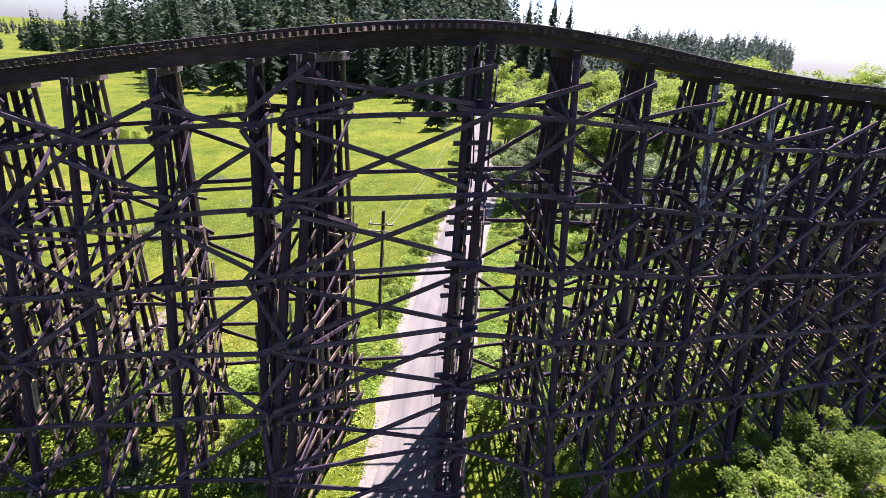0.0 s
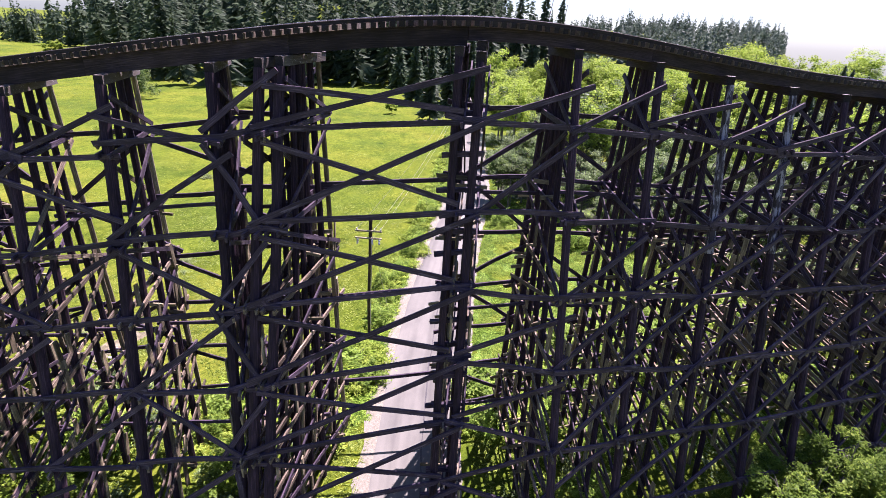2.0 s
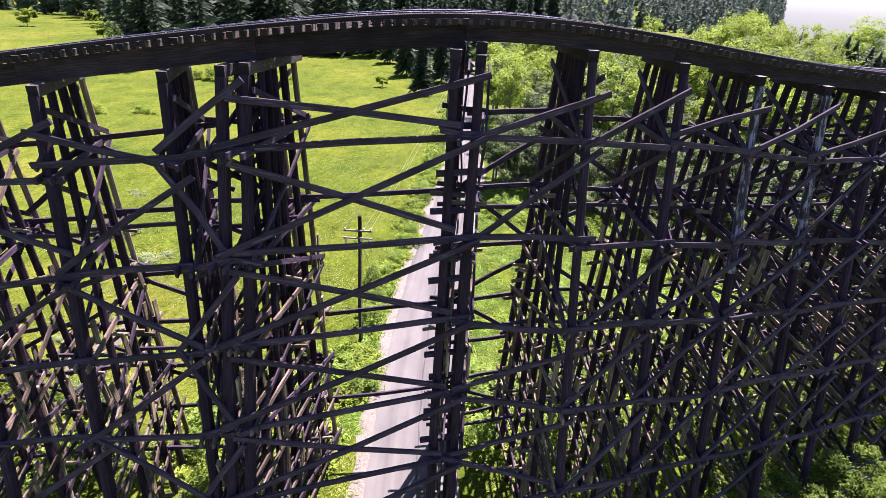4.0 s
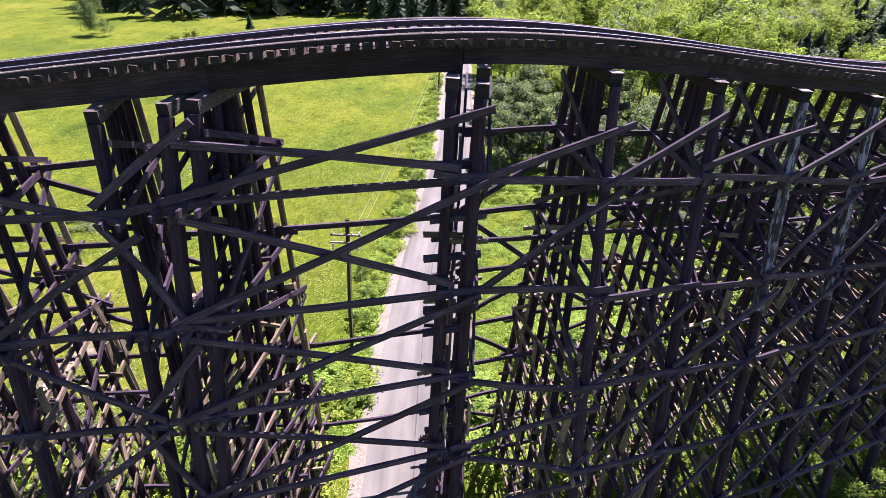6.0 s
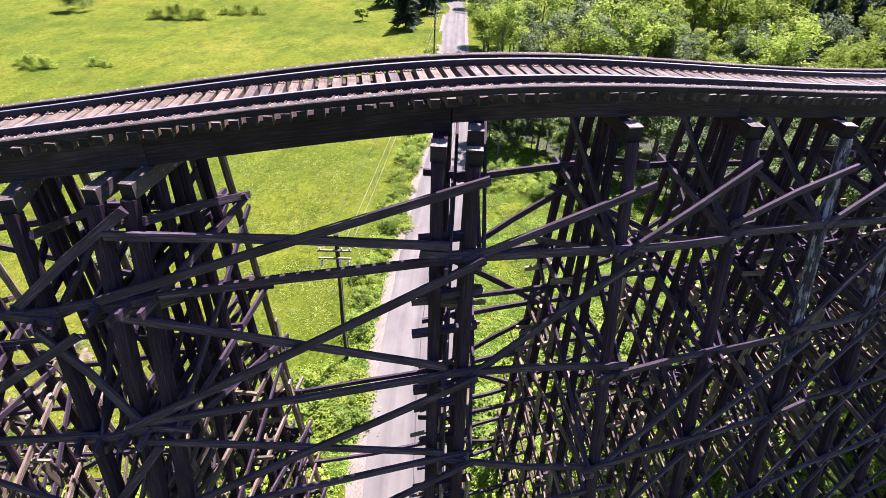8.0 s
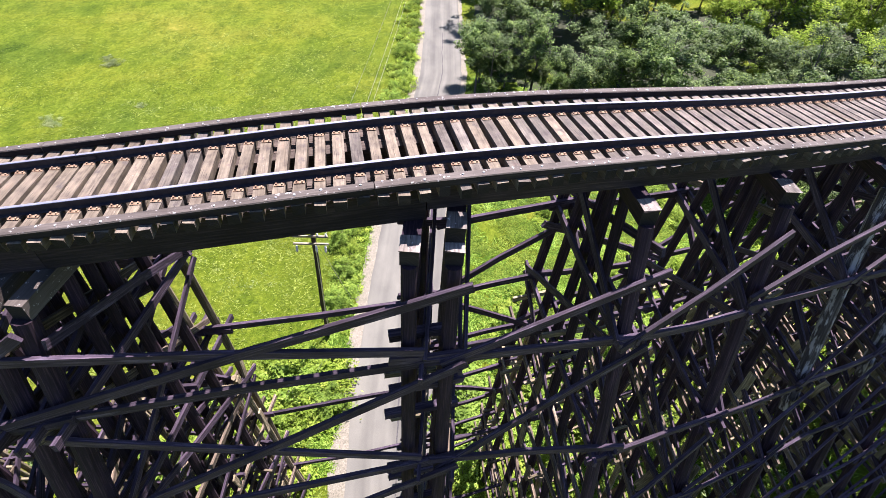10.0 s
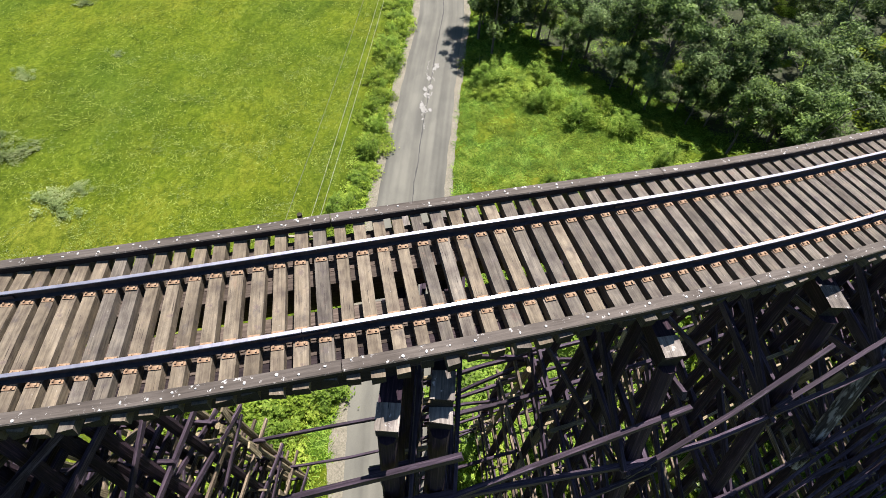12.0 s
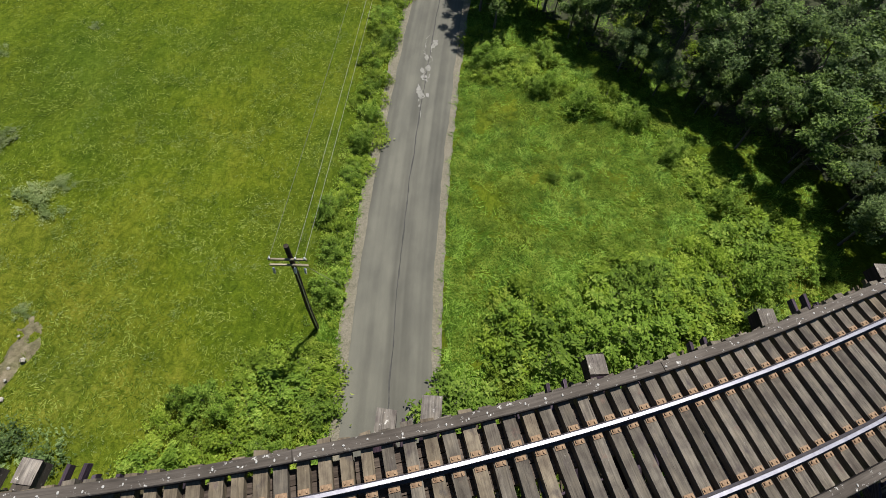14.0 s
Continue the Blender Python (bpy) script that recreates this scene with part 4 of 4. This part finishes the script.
pale = tree_model("edge_bush", 34, 6, 3.4, 2600, 0.3, LEAFLIME, "pale green rounded bush at the forest edge", "bush", 26, 0.02)
place(pale, [(-72, 192, 0.9), (-66, 205, 1.0), (-45, 212, 0.8), (-20, 136, 0.6), (-160, 262, 1.2), (-150, 214, 1.3), (-200, 285, 1.3), (-58, 232, 0.8), (-12, 170, 0.9), (-9, 150, 0.6), (-210, 250, 1.5), (-24, 214, 0.9)], 20, "bushes at the forest edge")


def woods(name, spots, seed, label, tall=(32, 50), fine=(28, 12), mat=NEEDLE):
    r = np.random.default_rng(seed)
    out = []
    for x, y in spots:
        h = r.uniform(*tall) * r.choice((0.7, 1.0, 1.0, 1.15)) * (1 - 0.5 * ease(-x / y, 0.62, 0.92))
        q = conifer_points(r, h, h * r.uniform(0.17, 0.29) * (1.35 if fine[0] < 17 else 1.0), fine[0], fine[1], 0.1 if fine[0] > 20 else 0.4, 0.12 if fine[0] > 20 else 0.2)
        out.append(q + np.array([x, y, height(x, y) - 0.5]))
    tagged(new(name, quads(name, np.concatenate(out), mat)), label, "forest", kind="stuff")


def forest_edge(x):
    return float(np.interp(x, (-260, -150, -126, -99, -82, -58, -37, 34), (330, 240, 188, 167, 172, 190, 205, 225)))


woods("fir_forest", [(float(x), forest_edge(x) + float(o) * (1 + 0.5 * ease(-x, 100, 200))) for x, o in zip(rng.uniform(-250, 34, 240), rng.uniform(2, 105, 240))], 51, "dense dark fir forest behind the meadow")
woods("upper_fir_forest", [(float(x), float(y)) for x, y in zip(rng.uniform(-330, 20, 280), rng.uniform(330, 480, 280))], 54, "dark fir forest higher up on the hillside", (32, 50), (18, 7))
woods("far_forest", [(float(x), float(y)) for x, y in zip(rng.uniform(60, 560, 760), rng.uniform(340, 860, 760)) if x < 0.6 * y], 52, "distant fir forest on a low ridge", (17, 30), (16, 6), HAZENEEDLE)
woods("hill_forest", [(float(x), float(y)) for x, y in zip(rng.uniform(-900, -330, 260), rng.uniform(380, 900, 260))], 53, "distant fir forest above the meadow's far end", (20, 32), (14, 6), HAZENEEDLE)

# shrubs
far_bush = shrub_model(65, 4.2, 4.6, 4200, 0.2, LEAFLIME, "broad pale lime-green bush spreading in the open meadow", 5.0)
place(far_bush, [(-67, 132, 1.05), (-72.5, 131.5, 0.7), (-61.5, 131.5, 0.7), (-54, 140, 0.65), (-49.5, 141, 0.55), (-57.5, 139, 0.5), (-76, 87, 0.62), (-72.5, 86, 0.5), (-65, 89, 0.36), (-62.5, 88, 0.3)], 12, "scattered bushes in the meadow")
field_bush = shrub_model(66, 9.4, 4.3, 8000, 0.17, TREELEAF, "tall dark green bushy shrub standing in the meadow", 1.2)
place(field_bush, [(-96.5, 137, 1.0), (-117, 168.5, 1.05)], 33, "tall bushes in the meadow")
bram = [shrub_model(61 + k, (1.3, 2.1, 0.75)[k], (1.7, 1.7, 1.5)[k], (1500, 1700, 900)[k], (0.098, 0.102, 0.09)[k], (LEAFLIME, LEAF, LEAFGREY)[k], ("bright green leafy bramble bush in rough grass", "leafy mid-green hazel shrub with dark gaps", "low grey-green shrub with small leaves")[k]) for k in range(3)]
bram.append(shrub_model(64, 0.5, 1.6, 1500, 0.08, FIELDLEAF, "low pale grey-green bush in the open meadow"))
edge = [(float(x), float(y), float(rng.uniform(0.5, 1.1))) for x, y in zip(rng.uniform(5.6, 17, 19), rng.uniform(40, 48, 19)) if 86 < 3.2 * x + 1.55 * y < 118]
verge = [(road_x(y) - 4.2 - 2.2 * float(rng.uniform(0, 1)) ** 2, float(y), float(rng.uniform(0.35, 0.95))) for y in np.arange(17, 110, 1.2)]
polebase = [(-9.0, 10.8, 1.2), (-11.0, 10.6, 1.0), (-12.8, 9.6, 1.1), (-7.4, 12.6, 0.9), (-9.4, 12.2, 0.7), (-14.5, 9.8, 0.8), (-7.0, 10.2, 1.2), (-6.6, 11.5, 1.15), (-8.2, 10.2, 1.2), (-7.3, 8.6, 1.0), (-9.8, 8.6, 1.1), (-11.6, 9.2, 0.9), (-10.6, 7.2, 1.1), (-13.0, 7.6, 1.0), (-5.9, 9.4, 0.8), (-6.2, 13.1, 0.8), (-14.8, 8.3, 0.7), (-8.6, 6.8, 1.0), (-12, 5.5, 1.1), (-15.5, 6, 1.0)]
mass = [(float(x), float(12.6 + 0.42 * (x - 7) + rng.uniform(-0.8, 4.2)), float(rng.uniform(1.0, 1.75))) for x in rng.uniform(6.8, 30, 42)]
east = [(7.2, 12.6, 1.2), (9.4, 13.6, 1.5), (11.6, 14.2, 1.6), (13.6, 15.0, 1.6), (15.4, 15.6, 1.5), (17.6, 16.2, 1.5), (19.8, 17.4, 1.4), (22, 18.2, 1.4), (24.5, 19.5, 1.3), (10.2, 11.8, 1.3), (13, 12.8, 1.4), (16, 13.6, 1.4), (20, 14.8, 1.4), (16.2, 36.4, 1.3), (18.3, 37.6, 1.5), (13.6, 39.5, 1.1), (10.5, 41, 1.1), (8, 43, 1.1), (7.4, 40.6, 0.9), (20.4, 35.2, 1.0), (6.6, 45.5, 1.2), (23.5, 31.5, 1.0), (25.4, 28.6, 1.1), (27, 26, 1.0), (29.5, 23.5, 1.2), (12.2, 28.6, 0.5), (10.8, 27.6, 0.4), (14.2, 28.9, 0.4)]
field = [(-25.4, 15.8, 0.5), (-25.6, 11.2, 0.6), (-28.2, 13.0, 0.6), (-34.2, 29.8, 1.3), (-36.0, 31.5, 1.1), (-31.0, 45.0, 0.55), (-38.3, 40.9, 0.8), (-27.9, 24.3, 1.2), (-26.9, 26, 0.8), (-38.5, 55.1, 0.85), (-40, 56.5, 0.6)]
thicket = [(float(x), float(y), float(rng.uniform(0.8, 1.5))) for x, y in zip(rng.uniform(8, 62, 75), rng.uniform(22, 75, 75)) if y > 62 - 1.05 * (x - 8) and x > 8 + 0.05 * y and x + y > 62][::2]
under = [(float(x), float(line(x)[0].y + rng.uniform(-5, 9)), float(rng.uniform(0.6, 1.3))) for x in rng.uniform(-30, -7, 34)] + [(float(x), float(line(x)[0].y + rng.uniform(-4, 10)), float(rng.uniform(0.6, 1.3))) for x in rng.uniform(2.5, 34, 52)]
tufts = [(float(x), float(y), float(rng.uniform(0.18, 0.42))) for x, y in zip(rng.uniform(4, 24, 60), rng.uniform(17, 40, 60)) if x > road_x(y) + 4 and y < 44 - 0.6 * (x - 4)]
group_of = ((tufts, "leafy herb tufts in the rough grass"), (verge, "bushes along the road's verge"), (polebase, "brambles round the pole's foot"), (east, "bushes east of the road"), (mass, "thicket beside the trestle"), (edge, "bright bushes at the wood's edge"), (field, "scattered bushes in the meadow"), (under, "undergrowth below the trestle"), (thicket, "undergrowth of the wood"))
spare = {k: True for k in range(4)}
polebase[:] = [(x, y + 1.4, s) for x, y, s in polebase]
east[:] = [(x, y * 1.075 if y > 20 else y + 0.6, s) for x, y, s in east]
field[:] = [(x * 1.06, y * 1.09, s) for x, y, s in field]
for spots, group in group_of:
    for k in range(4):
        order = (spots if k == 3 else []) if spots is field else [] if k == 3 else (spots if k == 0 else []) if spots is tufts else spots[k::3] if spots in (under, thicket) else (spots[0::3] + spots[1::3] if k == 0 else spots[2::3]) if k < 2 and spots in (polebase, verge, mass) else spots[k::2] if k < 2 else []
        for i, (x, y, s) in enumerate(order):
            m = pose(x, y, height(x, y) - 0.03, 0, 0, rnd.uniform(0, 360))
            if spare[k]:
                ob, spare[k] = bram[k], False
                ob.matrix_basis = m @ Matrix.Scale(s, 4)
            else:
                ob = copy_thing(bram[k], m)
                flat = 1.0 if spots is field else 0.6 if spots is tufts else 1.0
                ob.scale = (s * rnd.uniform(0.65, 1.4), s * rnd.uniform(0.65, 1.4), s * flat * rnd.uniform(0.7, 1.35))
            tagged(ob, group=group)
sapling = tree_model("sapling", 71, 5.5, 2.2, 6600, 0.088, SAPLEAF, "young broad-leaved sapling with fresh green leaves below the trestle", "tree", 30, 0.05)
place(sapling, [(13.6, -4.6, 0.8), (16.6, -3.4, 1.15), (12.2, -5.8, 0.62), (18.8, -2.2, 1.1), (20.4, 0.4, 1.1), (18.2, -0.2, 0.95), (22.6, 1.4, 1.1), (16.6, 0.4, 0.72), (24.3, 0.2, 1.0), (19.4, -3.4, 0.6), (26.5, 3.0, 0.75)], 3, "saplings below the trestle")


def grass(name, x0, x1, y0, y1, count, tall, seed, keep, label, wide=0.22, blades=7, mat=BLADE):
    """Clumps of short bent blades, in drifts."""
    r = np.random.default_rng(seed)
    p = np.stack([r.uniform(x0, x1, count), r.uniform(y0, y1, count)], 1)
    p = np.array([q for q in p if keep(q[0], q[1]) and r.random() < 1.15 - math.hypot(q[0], q[1] - 15) / 75 and noise.noise(Vector((q[0] * 0.22, q[1] * 0.22, seed))) + r.normal() * 0.25 > -0.1])
    z = np.array([height(q[0], q[1]) for q in p])
    n = len(p)
    out = []
    drift = np.array([noise.noise(Vector((q[0] * 0.45, q[1] * 0.45, seed + 5.0))) for q in p]) * 7.0
    for b in range(blades):
        a = drift + r.normal(size=n) * 0.75
        d = np.stack([np.cos(a), np.sin(a), np.zeros(n)], 1)
        s = np.stack([-d[:, 1], d[:, 0], np.zeros(n)], 1) * 0.03
        h = tall * r.uniform(0.5, 1.4, n)
        base = np.stack([p[:, 0], p[:, 1], z + 0.015], 1) + np.concatenate([r.normal(size=(n, 2)) * wide, np.zeros((n, 1))], 1)
        top = base + d * (h * r.uniform(1.0, 1.7, n))[:, None] + np.stack([np.zeros(n), np.zeros(n), h * r.uniform(0.05, 0.5, n)], 1)
        out.append(np.stack([base - s, base + s, top + s * 0.3, top - s * 0.3], 1))
    tagged(new(name, quads(name, np.concatenate(out), mat)), label, "grass", kind="stuff")


def off_road(x, y):
    return abs(x - road_x(y)) > 3.7 and height(x, y) < 6


grass("meadow_grass", -80, -4, 2, 95, 60000, 0.17, 81, off_road, "rough bright green meadow grass", 0.22, 5)
grass("verge_grass", -3, 36, 6, 60, 34000, 0.34, 82, off_road, "tall fresh green grass beside the road", mat=FRESH)
grass("roadside_grass", -7, 10, 6, 70, 22000, 0.28, 84, lambda x, y: 3.75 < abs(x - road_x(y)) < 5.2, "tall rank grass along the road's edges", 0.16, mat=FRESH)
grass("shade_grass", -34, 40, -14, 6, 7000, 0.3, 83, off_road, "green grass below the trestle")


def herbs(name, x0, x1, y0, y1, count, size, seed, mat, keep, patch, label):
    """Low leaves of herbs among the grass, in patches."""
    r = np.random.default_rng(seed)
    p = np.stack([r.uniform(x0, x1, count), r.uniform(y0, y1, count)], 1)
    p = np.array([(q[0], q[1], height(q[0], q[1]) + 0.03 + 0.22 * r.random() ** 2) for q in p if keep(q[0], q[1]) and noise.noise(Vector((q[0] * 0.4, q[1] * 0.4, seed))) + 0.4 * noise.noise(Vector((q[0] * 1.6, q[1] * 1.6, seed))) + r.normal() * 0.12 > patch])
    tagged(new(name, quads(name, leaves(r, p, size, 2.2), mat)), label, "herbs", kind="stuff")


herbs("meadow_herbs", 3, 26, 14, 48, 150000, 0.085, 86, LEAFLIME, lambda x, y: x > road_x(y) + 3.6, 0.0, "bright leafy herbs among the grass east of the road")
herbs("verge_herbs", -9, 2, 14, 75, 50000, 0.07, 87, LEAF, lambda x, y: -6.4 < x - road_x(y) < -3.5, -0.1, "leafy herbs along the road's verge")
herbs("field_herbs", -36, -7, 8, 50, 45000, 0.06, 88, FIELDLEAF, lambda x, y: True, 0.32, "pale wispy herbs scattered in the meadow")

# ---- pole and wires ----
def build_pole(x, y, tall, label, near=True):
    pole = thing("utility_pole", (x, y, height(x, y)), label, "utility pole", "poles along the road")
    part("shaft", post((0, 0, -0.3), (0.12, 0.0, tall), 0.15, POLE), pole, "tarred round wooden shaft")
    arms = []
    for z, o in ((tall - 1.15, -0.16), (tall - 1.75, -0.16)):
        arms.append(part("crossarm", beam((-1.08, o, z), (1.02, o, z), 0.1, 0.12, ARM, (0, 1, 0), 0.003), pole, "pale bleached wooden crossarm"))
    cyl = [[Vector((r * math.cos(k * 0.785), r * math.sin(k * 0.785), z)) for k in range(8)] for r, z in ((0.035, 0), (0.06, 0.05), (0.04, 0.08), (0.06, 0.12), (0.035, 0.17))]
    ins = prism(cyl, WHITE, "insulator")
    for dx in (-0.95, 0.42, 0.92):
        part("insulator", ins, arms[0], "white porcelain insulator", Matrix.Translation((dx, -0.16, tall - 1.09)))
    fuse = [[Vector((r * math.cos(k * 0.785), r * math.sin(k * 0.785), z)) for k in range(8)] for r, z in ((0.05, 0), (0.085, -0.07), (0.065, -0.18), (0.085, -0.3), (0.05, -0.42))]
    fz = prism(fuse, WHITE, "fuse_cutout")
    for dx in (-0.85, 0.3, 0.85):
        part("fuse_cutout", fz, arms[1], "white hanging fuse cutout", Matrix.Translation((dx, -0.36, tall - 1.74)) @ pose(0, 0, 0, -14, 0, 0))
    part("conduit", post((0.1, -0.17, 0.2), (0.2, -0.15, tall - 1.9), 0.03, WIREPALE), pole, "pale cable conduit running down the shaft")
    part("guy_wire", post((0.1, 0.1, tall - 1.5), (1.35, 3.4, 0.0), 0.014, WIREPALE), pole, "thin pale guy wire")
    return pole


build_pole(-6.5, 16.4, 11.1, "dark tarred utility pole with two bleached crossarms beside the road")
build_pole(-0.6, 96.0, 11.0, "dark utility pole with crossarms far along the road")


def wire(a, b, sag, r, mat, label):
    a, b = Vector(a), Vector(b)
    rings = []
    for i in range(21):
        f = i / 20
        c = a.lerp(b, f) - Vector((0, 0, sag * 4 * f * (1 - f)))
        s = Vector((0, 0, 1)).cross(b - a).normalized()
        rings.append([c + (s * math.cos(k * 2.094) + Vector((0, 0, 1)) * math.sin(k * 2.094)) * r for k in range(3)])
    tagged(new("overhead_wire", prism(rings, mat, "overhead_wire")), label, "wire", "overhead wires")


for dx, m in ((-0.95, WIRE), (0.42, WIREPALE), (0.92, WIREPALE)):
    wire((-6.5 + dx, 16.24, 10.1), (-0.6 + dx, 95.84, 10.1), 1.3, 0.015, m, "thin sagging overhead wire along the road")


# ---- bare earth bank in the meadow ----
def build_bank():
    r = np.random.default_rng(91)
    bank = thing("earth_bank", (-26.3, 13.2, 0), "eroded bare earth bank with pale stones in the meadow", "earth bank")
    vs, fs = [], []
    n, m = 13, 22
    for j in range(m):
        for i in range(n):
            x, y = (i / (n - 1) - 0.5) * 2.6, (j / (m - 1) - 0.5) * 9
            e = 1 - (x / 1.2) ** 2 - (y / 4.5) ** 2 + 1.1 * noise.noise(Vector((x * 1.7, y * 1.1, 8)))
            vs.append((x + 0.5 * math.sin(y), y, -0.3 + 0.8 * max(0, e) ** 0.6 * (0.35 + 1.1 * abs(noise.noise(Vector((x * 1.6, y * 1.3, 3)))))))
    for j in range(m - 1):
        for i in range(n - 1):
            fs.append((j * n + i, j * n + i + 1, (j + 1) * n + i + 1, (j + 1) * n + i))
    part("soil", mesh_of("soil", vs, fs, DIRT, smooth=True), bank)
    for k in range(9):
        bm = bmesh.new()
        bmesh.ops.create_icosphere(bm, subdivisions=1, radius=float(r.uniform(0.1, 0.24)))
        for v in bm.verts:
            v.co *= float(r.uniform(0.7, 1.2))
            v.co.z *= 0.6
        me = bpy.data.meshes.new("stone")
        bm.to_mesh(me)
        bm.free()
        me.materials.append(STONE)
        part("stone", me, bank, "pale weathered stone", Matrix.Translation((float(r.uniform(-0.4, 1.0)), float(r.uniform(-3.2, 2.6)), 0.2)))


build_bank()
build_track()
